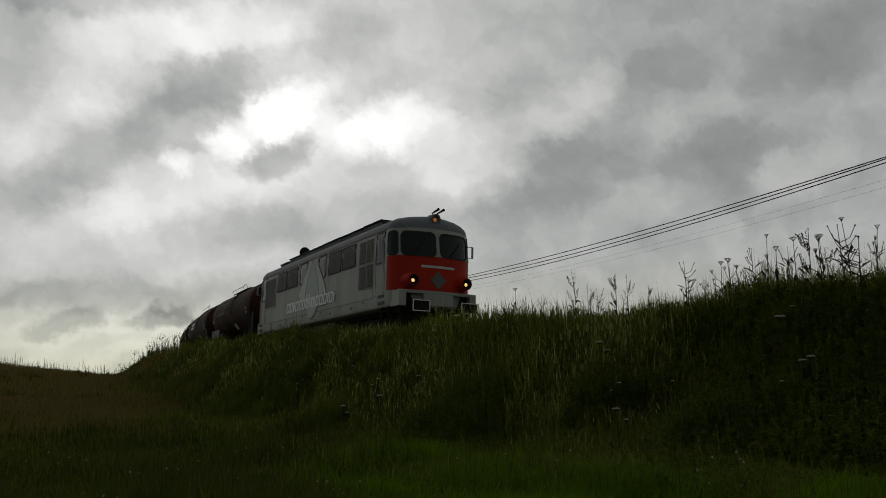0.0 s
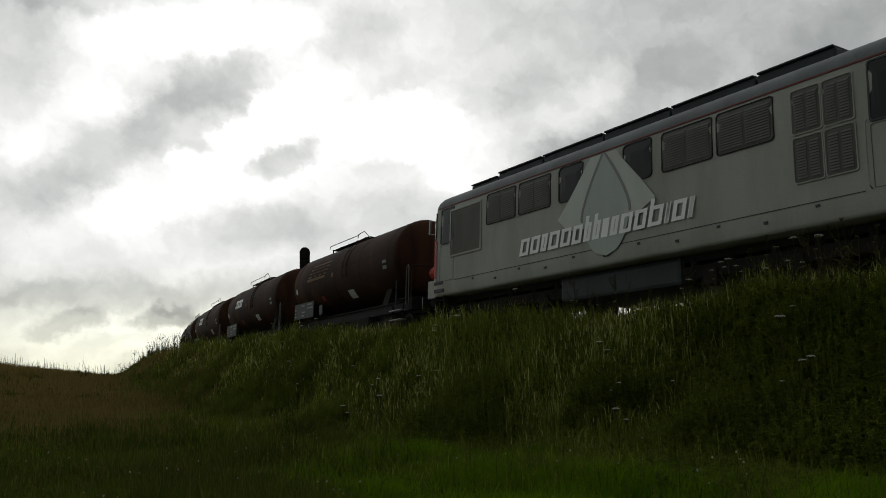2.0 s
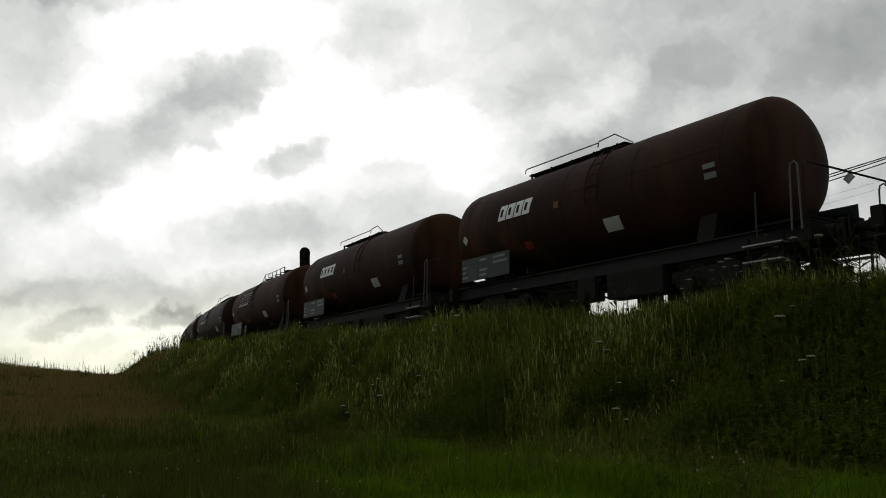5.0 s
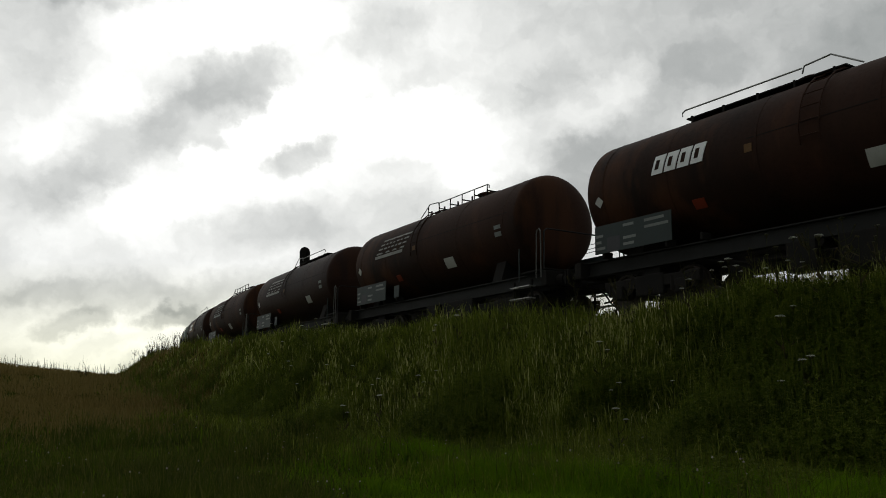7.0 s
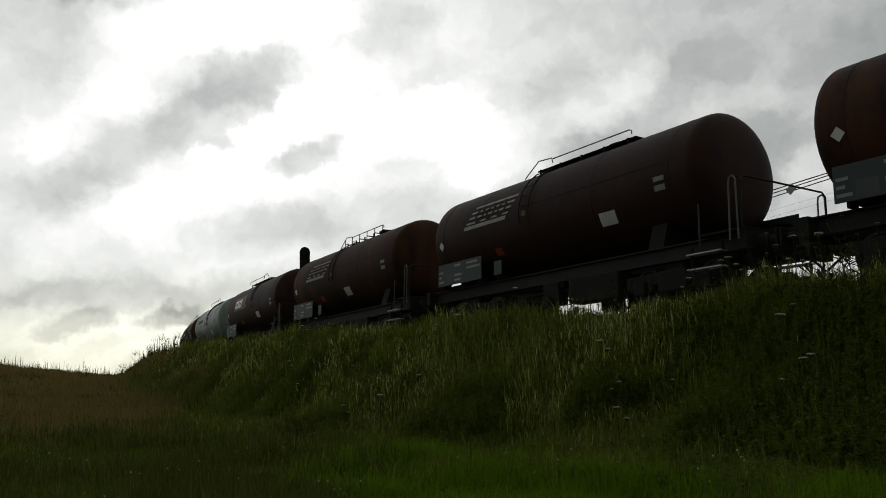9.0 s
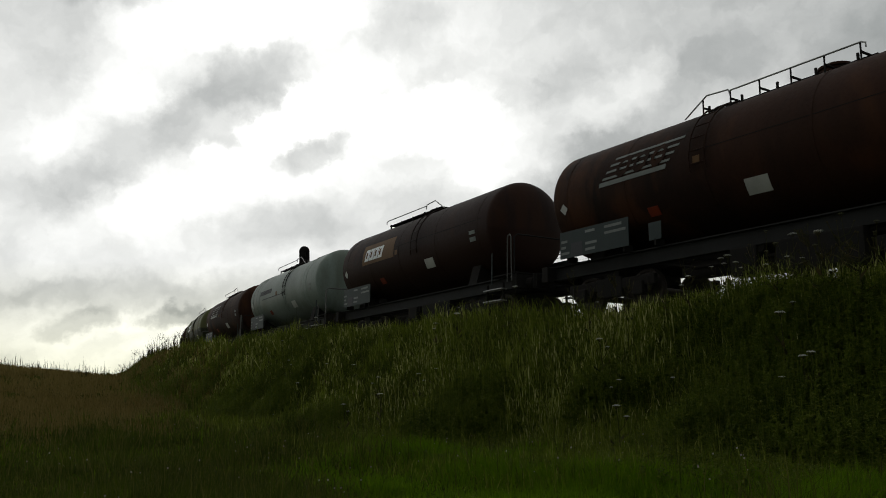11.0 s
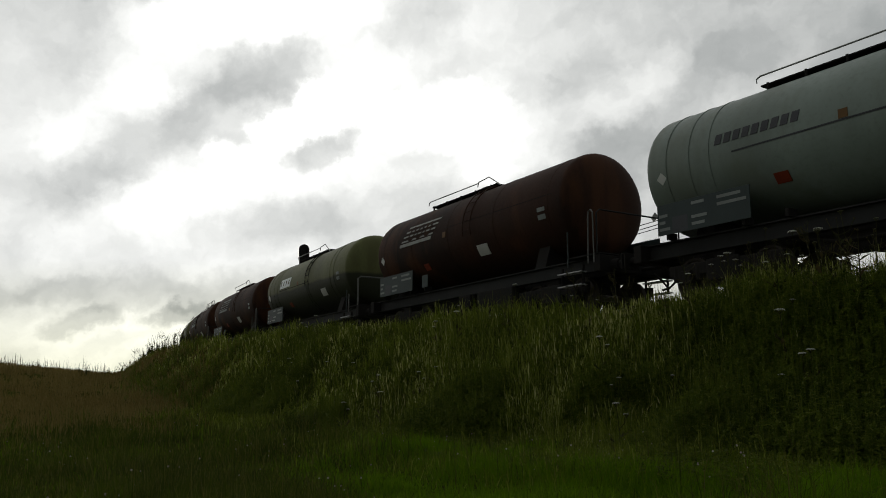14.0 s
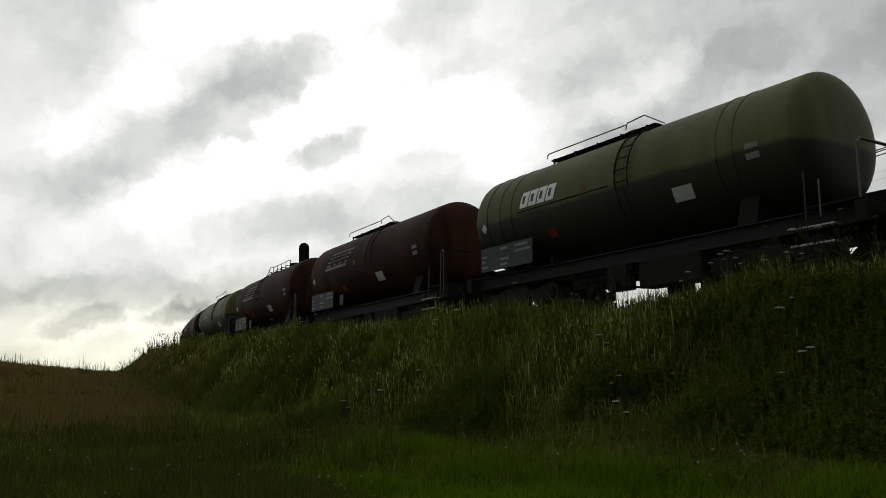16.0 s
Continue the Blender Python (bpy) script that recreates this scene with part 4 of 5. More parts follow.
def tank_wagon(paint, label, logo, logo_paint, panel=None, bands=False, flip_walk=False, plate=(8.15, 2.05)):
    ob = thing("tank_wagon", label, "tank wagon", "tank wagons of the train")
    L = WAGON
    # barrel with dished ends
    prof = []
    for k in range(11):
        a = radians(9 * k)
        prof.append((T0 + DISH * (1 - math.sin(a)), max(0.02, TR * math.cos(a) ** 0.55) if k < 10 else 0.02))
    prof = sorted(prof)
    end = [(x - T0, r) for x, r in prof]
    prof += [(x, TR) for x in (2.6, 4.4, 6.2, 7.8, 9.6)]
    prof += [(T1 - x, r) for x, r in reversed(end)]
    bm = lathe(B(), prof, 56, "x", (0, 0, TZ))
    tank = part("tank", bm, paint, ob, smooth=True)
    # weld seams or straps
    for x in ((1.5, 3.4, 5.6, 8.0, 10.4) if not bands else (1.5, 2.1, 2.6, 6.5, 6.75, 9.3, 9.7)):
        bm = lathe(B(), [(x - 0.02, TR - 0.01), (x - 0.02, TR + (0.006 if not bands else 0.012)), (x + 0.02, TR + (0.006 if not bands else 0.012)), (x + 0.02, TR - 0.01)], 56, "x", (0, 0, TZ))
        part("weld_seam" if not bands else "strap", bm, paint, tank, smooth=False)
    for side in (-1, 1) if not bands else ():
        part("long_seam", decal(B(), 5.4, 10.6, 3.025, 3.04, 0.004, 0.0, side, 1), BLACK, tank)
    # solebars, headstocks and saddles
    for y in (-1.0, 1.0):
        bm = B()
        prof = [(-0.1, 0.95), (0.1, 0.95), (0.1, 0.98), (0.02, 0.98), (0.02, 1.26), (0.1, 1.26), (0.1, 1.29), (-0.1, 1.29), (-0.1, 1.26), (-0.02, 1.26), (-0.02, 0.98), (-0.1, 0.98)]
        e0 = [bm.verts.new((0.55, y + a, z)) for a, z in prof]
        e1 = [bm.verts.new((L - 0.55, y + a, z)) for a, z in prof]
        bm.faces.new(e0)
        bm.faces.new(e1[::-1])
        for k in range(len(prof)):
            bm.faces.new((e0[k], e1[k], e1[(k + 1) % len(prof)], e0[(k + 1) % len(prof)]))
        bmesh.ops.recalc_face_normals(bm, faces=bm.faces)
        part("solebar", bm, SOLE, ob)
    bm = B()
    for x in (0.5, L - 0.72):
        box(bm, x, x + 0.22, -1.3, 1.3, 0.9, 1.28, 0.02)
    box(bm, 0.6, L - 0.6, -0.2, 0.2, 1.0, 1.25)
    part("underframe", bm, BLACK, ob)
    for x in (2.2, T1 - 1.5):
        bm = B()
        rim = [(1.3 * math.sin(radians(a)), TZ - 1.325 * math.cos(radians(a)) + 0.01) for a in range(-42, 43, 12)]
        loop = rim + [(1.05, 1.24), (-1.05, 1.24)]
        f0 = [bm.verts.new((x - 0.22, y, z)) for y, z in loop]
        f1 = [bm.verts.new((x + 0.22, y, z)) for y, z in loop]
        bm.faces.new(f0)
        bm.faces.new(f1[::-1])
        for k in range(len(loop)):
            bm.faces.new((f0[k], f1[k], f1[(k + 1) % len(loop)], f0[(k + 1) % len(loop)]))
        bmesh.ops.recalc_face_normals(bm, faces=bm.faces)
        part("saddle", bm, BLACK, ob)
    # end platform, steps and rails at the forward end
    bm = B()
    box(bm, T1 - 0.1, L - 0.5, -1.3, 1.3, 1.29, 1.33)
    part("end_platform", bm, BLACK, ob)
    for y in (-1.36, 1.36):
        bm = B()
        tube(bm, [(11.2, y * 0.98, 1.1), (11.2, y * 0.98, 1.95)], 0.018, 6)
        part("grab_rail", bm, BOARD, ob)
        bm = B()
        if bands:
            tube(bm, [(11.5, y, 1.1), (11.5, y, 1.75)], 0.018, 6)
        else:
            tube(bm, [(11.96, y, 1.1), (11.98, y, 2.2), (12.0, y, 2.3), (12.08, y, 2.33), (12.14, y, 2.26), (12.16, y, 1.1)], 0.018, 6)
        part("grab_rail", bm, RAILING, ob, "pale painted grab rail")
        for z in (0.62, 0.92):
            bm = B()
            box(bm, 10.95, 11.8, y - 0.1, y + 0.1, z, z + 0.03, 0.006)
            part("step", bm, GALV, ob, "pale metal footstep")
        for x in (11.0, 11.75):
            bm = box(B(), x - 0.015, x + 0.015, y * 0.98 - 0.03, y * 0.98 + 0.03, 0.6, 1.1)
            part("step_bracket", bm, BLACK, ob)
    bm = B()
    tube(bm, [(12.2, -1.3, 1.3), (12.2, -1.3, 2.25), (12.2, -1.2, 2.33), (12.2, 1.2, 2.33), (12.2, 1.3, 2.25), (12.2, 1.3, 1.3)], 0.028 if bands else 0.02, 6)
    part("end_railing", bm, RAILING if bands else SOLE, ob)
    bm = B()
    lathe(bm, [(1.33, 0.06), (1.6, 0.05), (1.62, 0.2), (1.65, 0.2), (1.66, 0.02)], 16, "z", (11.75, 0.5, 0))
    part("brake_wheel", bm, BLACK, ob)
    # catwalk on top with its low rail, manhole and ladder
    w0, w1 = (3.3, 7.0) if not flip_walk else (5.0, 8.7)
    bm = B()
    open_frame = flip_walk and paint is not DARK_TANK
    deck = 0.26 if open_frame else 0.5
    box(bm, w0, w1, -deck, deck, TZ + TR + 0.0, TZ + TR + 0.03)
    if open_frame:
        for x in np.linspace(w0 + 0.1, w1 - 0.1, 6):
            for y in (-0.62, 0.62):
                box(bm, x - 0.012, x + 0.012, y - 0.012, y + 0.012, TZ + TR - 0.18, TZ + TR + 0.17)
            box(bm, x - 0.02, x + 0.02, -0.62, 0.62, TZ + TR - 0.02, TZ + TR + 0.01)
    for x in np.linspace(w0 + 0.2, w1 - 0.2, 5):
        for y in (-0.55, 0.55):
            box(bm, x - 0.02, x + 0.02, y - 0.02, y + 0.02, TZ + TR - 0.16, TZ + TR + 0.02)
    walkway = part("catwalk", bm, BLACK, ob)
    for y in (-0.62, 0.62):
        bm = B()
        e0, e1 = (w0, w1) if not flip_walk else (w1, w0)
        way = 1 if not flip_walk else -1
        tube(bm, [(e0, y, TZ + TR + 0.05), (e0, y, TZ + TR + 0.13), (e0 + 0.08 * way, y, TZ + TR + 0.17), (e1 - 0.8 * way, y, TZ + TR + 0.17)], 0.017, 6)
        tube(bm, [(e1 - 0.8 * way, y, TZ + TR + 0.06), (e1 - 0.75 * way, y, TZ + TR + 0.2), (e1 - 0.2 * way, y, TZ + TR + 0.24), (e1 + 0.4 * way, y, TZ + TR - 0.12)], 0.017, 6)
        part("catwalk_rail", bm, GALV, walkway)
    bm = B()
    lathe(bm, [(TZ + TR - 0.1, 0.3), (TZ + TR + 0.07, 0.3), (TZ + TR + 0.08, 0.34), (TZ + TR + 0.12, 0.34), (TZ + TR + 0.16, 0.26), (TZ + TR + 0.17, 0.02)], 20, "z", ((w0 + w1) / 2 + 0.9, 0, 0))
    part("manhole", bm, paint, ob)
    for side in (-1, 1):
        bm = B()
        x = (6.75 if not flip_walk else 5.5) if side < 0 else L - 6.75
        for dx in (-0.2, 0.2):
            tube(bm, [on_tank(x + dx, z, 0.06, side) for z in np.linspace(2.6, TZ + TR - 0.03, 9)], 0.018, 6)
        for z in np.linspace(2.75, 4.08, 6):
            cyl(bm, on_tank(x - 0.2, z, 0.06, side), on_tank(x + 0.2, z, 0.06, side), 0.014, None, 6)
        part("ladder", bm, BLACK if bands else paint, ob)
        # plates and markings
        yb = side * 1.3
        fx = (lambda v: v) if side < 0 else (lambda v: L - v)
        bm = box(B(), min(fx(1.23), fx(3.5)), max(fx(1.23), fx(3.5)), min(yb, yb + side * 0.02), max(yb, yb + side * 0.02), 1.38, 2.02, 0.004)
        board = part("data_board", bm, BOARD, ob, "grey green data board with pale rows")
        part("dark_field", box(B(), min(fx(1.62), fx(2.02)), max(fx(1.62), fx(2.02)), min(yb + side * 0.02, yb + side * 0.023), max(yb + side * 0.02, yb + side * 0.023), 1.40, 1.72), DARKMARK, board)
        for k in range(4):
            for c, (a, b) in enumerate(((1.28, 1.56), (2.12, 2.5), (2.75, 3.42))):
                if (k + c) % 4 != 3 and (c < 2 or k > 1):
                    bb = b - 0.06 * ((k * 2 + c) % 3)
                    bm = box(B(), min(fx(a), fx(bb)), max(fx(a), fx(bb)), min(yb + side * 0.021, yb + side * 0.025), max(yb + side * 0.021, yb + side * 0.025), 1.47 + k * 0.14, 1.53 + k * 0.14)
                    part("data_strip", bm, MARK, board)
        if logo == "stripe":
            part("small_plate", box(B(), min(fx(4.05), fx(4.4)), max(fx(4.05), fx(4.4)), min(yb * 0.97, yb * 0.985), max(yb * 0.97, yb * 0.985), 1.4, 1.78, 0.004), BOARD, ob, "small grey green plate")
        for x in (1.45, 3.3, 4.22):
            bm = box(B(), fx(x) - 0.03, fx(x) + 0.03, min(side * 1.02, yb * 0.985), max(side * 1.02, yb * 0.985), 1.28, 1.43)
            part("board_bracket", bm, BLACK, ob)
        part("hazard_diamond", diamond(B(), 1.37, 2.58, 0.13, 0.012, side), PLATE, ob, "white hazard diamond")
        part("orange_plate", decal(B(), 3.9, 4.2, 1.98, 2.16, 0.015, 0, side, 2), ORANGE, ob, "small orange plate")
        part("white_plate", decal(B(), plate[0], plate[0] + 0.52, plate[1], plate[1] + 0.28, 0.015, 0.03, side, 3), PLATE, ob, "white document plate")
        bm = decal(B(), 10.0, 10.3, 2.66, 2.76, 0.012, 0, side, 1)
        decal(bm, 10.0, 10.3, 2.46, 2.58, 0.012, 0, side, 1)
        part("small_markings", bm, MARK, ob)
        part("yellow_mark", decal(B(), 5.35, 5.52, 2.76, 2.92, 0.012, 0, side, 1), YELLOW, ob)
        if panel:
            part("logo_panel", decal(B(), 2.8, 5.25, 2.72, 3.42, 0.006, 0, side, 6), panel, ob, "faded orange panel behind the lettering")
        if logo == "stripe":
            for k in range(5):
                z0 = 2.84 + k * 0.145
                bm = decal(B(), 2.62 + k * 0.105, 4.62 + k * 0.105, z0, z0 + (0.1 if k == 0 else 0.05), 0.010, 0.03, side, 1)
                part("logo_stripe", bm, logo_paint, ob)
            # three dark rings of bare tank paint over the stripes
            for k in range(3):
                bm = B()
                cx, cz = 3.32 + k * 0.52, 3.19
                ring = [(cx + rr * math.cos(q) * 0.9 + (rr * math.sin(q) + 0.2) * 0.35, cz + rr * math.sin(q)) for rr in (0.235, 0.13) for q in (radians(22.5 * j) for j in range(16))]
                vs = [bm.verts.new(on_tank(x if side < 0 else L - x, z, 0.018, side)) for x, z in ring]
                for j in range(16):
                    bm.faces.new((vs[j], vs[(j + 1) % 16], vs[16 + (j + 1) % 16], vs[16 + j]))
                bmesh.ops.recalc_face_normals(bm, faces=bm.faces)
                part("logo_shape", bm, paint, ob)
        elif logo == "blocks":
            for k in range(4):
                a = 3.0 + k * 0.35
                bm = decal(B(), a, a + 0.3, 2.84, 3.24, 0.014, 0.1, side, 3)
                block = part("logo_block", bm, logo_paint, ob)
                part("logo_core", decal(B(), a + 0.1, a + 0.2, 2.94, 3.14, 0.019, 0.04, side, 2), paint if not panel else panel, block)
            if bands:
                part("long_line", decal(B(), 2.9, 6.3, 2.74, 2.765, 0.01, 0.0, side, 1), BLACK, ob)
        elif logo == "bar":
            for k in range(9):
                part("lettering_bar", decal(B(), 2.75 + k * 0.21, 2.9 + k * 0.21, 2.95, 3.15, 0.01, 0.04, side, 2), logo_paint, ob)
            part("long_line", decal(B(), 3.15, 6.6, 2.72, 2.75, 0.01, 0.0, side, 1), DARKMARK, ob)
    # running gear
    for c in (2.6, L - 2.6):
        bm = B()
        for y in (-1.0, 1.0):
            box(bm, c - 1.35, c + 1.35, y - 0.06, y + 0.06, 0.52, 0.76, 0.03)
            box(bm, c - 0.4, c + 0.4, y - 0.08, y + 0.08, 0.35, 0.8, 0.04)
            for dx in (-0.9, 0.9):
                box(bm, c + dx - 0.16, c + dx + 0.16, y - 0.13, y + 0.13, 0.33, 0.62, 0.03)
                for e in (-0.28, 0.28):
                    cyl(bm, (c + dx + e, y, 0.42), (c + dx + e, y, 0.7), 0.08, None, 8)
        box(bm, c - 0.25, c + 0.25, -1.0, 1.0, 0.6, 0.95, 0.02)
        part("bogie", bm, BLACK, ob)
        for dx in (-0.9, 0.9):
            wheelset(ob, c + dx, 0.46)
    for x, way in ((L, 1), (0, -1)):
        part("coupling", cyl(B(), (x - way * 0.6, 0, 1.02), (x + way * 0.02, 0, 1.02), 0.045, None, 8), BLACK, ob)
        part("brake_hose", tube(B(), [(x - way * 0.5, 0.35, 0.95), (x - way * 0.25, 0.36, 0.75), (x - way * 0.02, 0.3, 0.55), (x, 0.1, 0.5)], 0.025, 6), BLACK, ob)
    buffers(ob, ((L, 1), (0.0, -1)), 0.45, 0.36, 1.06)
    bm = B()
    cyl(bm, (6.0, 0.1, 0.75), (7.1, 0.1, 0.75), 0.2, None, 14)
    cyl(bm, (6.6, -1.05, 0.9), (6.6, 1.05, 0.9), 0.09, None, 10)
    part("brake_gear", bm, BLACK, ob)
    part("air_reservoir", lathe(B(), [(4.5, 0.02), (4.52, 0.15), (4.6, 0.2), (5.7, 0.2), (5.78, 0.15), (5.8, 0.02)], 16, "x", (0, -0.7, 0.72)), BLACK, ob, smooth=True)
    for y in (-0.95, 0.95):
        part("equipment_box", box(B(), 7.0, 8.7, y - 0.22, y + 0.22, 0.36, 0.96, 0.04), BLACK, ob)
        bm = box(B(), 5.95, 6.55, y - 0.16, y + 0.16, 0.40, 0.96, 0.03)
        cyl(bm, (6.25, y, 0.5), (6.25, y * 1.3, 0.5), 0.11, None, 12)
        cyl(bm, (6.25, y * 1.3, 0.5), (6.25, y * 1.34, 0.5), 0.15, None, 12)
        part("drain_valve", bm, BLACK, ob)
        part("truss_bar", tube(B(), [(3.9, y, 0.98), (5.0, y, 0.74), (8.0, y, 0.74), (9.1, y, 0.98)], 0.03, 6), BLACK, ob)
    return ob


loco = locomotive()
BROWN = "red-brown tank wagon with grimy barrel"
train = [(loco, 0.0)]
order = [
    (BROWN_TANK, BROWN + " and faded orange logo stripes", "stripe", YELLOW, None, False, False, (6.55, 1.84)),
    (BROWN_TANK, BROWN + " and white block lettering shapes", "blocks", WHITE_PAINT, None, False, False, (6.9, 1.95)),
    (BROWN_TANK, BROWN + " and white block lettering shapes", "blocks", WHITE_PAINT, None, False, False, (7.6, 2.0)),
    (BROWN_TANK, BROWN + " and white logo stripes", "stripe", LOGO, None, False, True, (7.1, 2.0)),
    (DARK_TANK, "dark brown tank wagon with white logo stripes", "stripe", LOGO, None, False, True, (8.15, 2.05)),
    (BROWN_TANK, BROWN + " and dull logo stripes", "stripe", MARK, None, False, True, (6.4, 1.95)),
    (DARK_TANK, "dark brown tank wagon with orange panel and white letter shapes", "blocks", WHITE_PAINT, YELLOW, False, False, (7.2, 2.08)),
    (SILVER_TANK, "pale grey-green tank wagon with dark straps", "bar", DARKMARK, None, True, False, (7.4, 2.0)),
    (BROWN_TANK, BROWN + " and white logo stripes", "stripe", LOGO, None, False, False, (7.0, 2.0)),
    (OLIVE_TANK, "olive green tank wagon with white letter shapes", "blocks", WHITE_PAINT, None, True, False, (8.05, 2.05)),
    (BROWN_TANK, BROWN + " and dull logo stripes", "stripe", MARK, None, False, False, (7.0, 2.0)),
    (BROWN_TANK, BROWN + " and dull logo stripes", "stripe", MARK, None, False, True, (7.0, 2.0)),
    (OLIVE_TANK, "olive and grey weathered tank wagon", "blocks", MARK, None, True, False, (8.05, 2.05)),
    (DARK_TANK, "dark brown tank wagon with dull logo stripes", "stripe", MARK, None, False, False, (8.15, 2.05)),
    (DARK_TANK, "dark brown tank wagon with dull logo stripes", "stripe", MARK, None, False, False, (8.15, 2.05)),
]
for i, spec in enumerate(order):
    train.append((tank_wagon(*spec), -WAGON * (i + 1)))


# ---- plants ----
def blades(name, x, y, tall, wide, material, label, category, bend=0.35, rng=None, lift=0.0):
    """Many tapered, bent blades in one mesh."""
    n = len(x)
    z = ground_z(x, y) - 0.02 + lift
    a = rng.uniform(0, 2 * np.pi, n)
    lean = rng.normal(0, bend, n) * tall + 0.04 * tall
    way = rng.uniform(0, 2 * np.pi, n)
    dx, dy = np.cos(way) * lean, np.sin(way) * lean
    cx, cy = np.cos(a) * wide / 2, np.sin(a) * wide / 2
    v = np.empty((n, 5, 3))
    v[:, 0] = np.stack([x - cx, y - cy, z], 1)
    v[:, 1] = np.stack([x + cx, y + cy, z], 1)
    v[:, 2] = np.stack([x + cx * 0.75 + dx * 0.35, y + cy * 0.75 + dy * 0.35, z + tall * 0.6], 1)
    v[:, 3] = np.stack([x - cx * 0.75 + dx * 0.35, y - cy * 0.75 + dy * 0.35, z + tall * 0.6], 1)
    v[:, 4] = np.stack([x + dx, y + dy, z + tall * (1 - 0.3 * np.abs(lean / tall))], 1)
    me = bpy.data.meshes.new(name)
    me.vertices.add(n * 5)
    me.vertices.foreach_set("co", v.ravel())
    base = np.arange(n)[:, None] * 5
    loops = np.concatenate([base + np.array([[0, 1, 2, 3]]), base + np.array([[3, 2, 4]])], 1).ravel()
    me.loops.add(n * 7)
    me.loops.foreach_set("vertex_index", loops.astype(np.int32))
    me.polygons.add(n * 2)
    starts = (np.arange(n)[:, None] * 7 + np.array([[0, 4]])).ravel()
    me.polygons.foreach_set("loop_start", starts.astype(np.int32))
    me.update(calc_edges=True)
    me.validate()
    me.materials.append(material)
    return tagged(new(name, me), label, category, kind="stuff")


def scatter(n, r0, r1, rng, a0=-31.0, a1=31.0, power=1.0):
    """Plan points in the sector before the camera, denser near it."""
    u = rng.uniform(0, 1, n) ** power
    r = r0 * (r1 / r0) ** u
    a = np.radians(rng.uniform(a0, a1, n))
    return r * np.sin(a), r * np.cos(a)


def patchy(x, y, k=1.0):
    return 0.5 + 0.25 * (np.sin(x * 1.7 * k + 2.0 * np.sin(y * 0.8 * k)) + np.sin(y * 1.3 * k + 1.5 * np.sin(x * 1.1 * k + 1.0)))


def dry_side(x, y):
    """How much a place belongs to the dry field rather than to the green meadow."""
    turn = np.degrees(np.arctan2(x, np.maximum(y, 0.01)))
    r = np.hypot(x, y)
    return smooth(-13.5, -21.5, turn + 2.0 * np.sin(r * 0.3)) * smooth(17, 36, r)


def tufts(n, r0, r1, rng, per, spread):
    """Blades gathered in tufts: plan points, and for each the size of its tuft."""
    x, y = scatter(n, r0, r1, rng)
    xr, yr = scatter(n // 4, 3.0, 80.0, rng, 31, 329)
    x, y = np.concatenate([x, xr]), np.concatenate([y, yr])
    n = len(x)
    size = np.repeat(rng.uniform(0.55, 1.25, n), per)
    x, y = np.repeat(x, per), np.repeat(y, per)
    return x + rng.normal(0, spread, n * per) * size, y + rng.normal(0, spread, n * per) * size, size


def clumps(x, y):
    """Where dense leafy weeds stand, darkened to paint shade: 0 open grass, 1 thick weeds."""
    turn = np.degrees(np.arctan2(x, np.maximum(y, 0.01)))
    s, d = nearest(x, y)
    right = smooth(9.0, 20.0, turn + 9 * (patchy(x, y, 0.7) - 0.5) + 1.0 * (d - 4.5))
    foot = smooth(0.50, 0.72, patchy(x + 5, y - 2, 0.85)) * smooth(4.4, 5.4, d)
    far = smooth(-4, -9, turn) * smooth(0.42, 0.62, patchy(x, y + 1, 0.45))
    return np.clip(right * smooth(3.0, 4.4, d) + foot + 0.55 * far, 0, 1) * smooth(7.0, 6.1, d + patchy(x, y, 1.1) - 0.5)


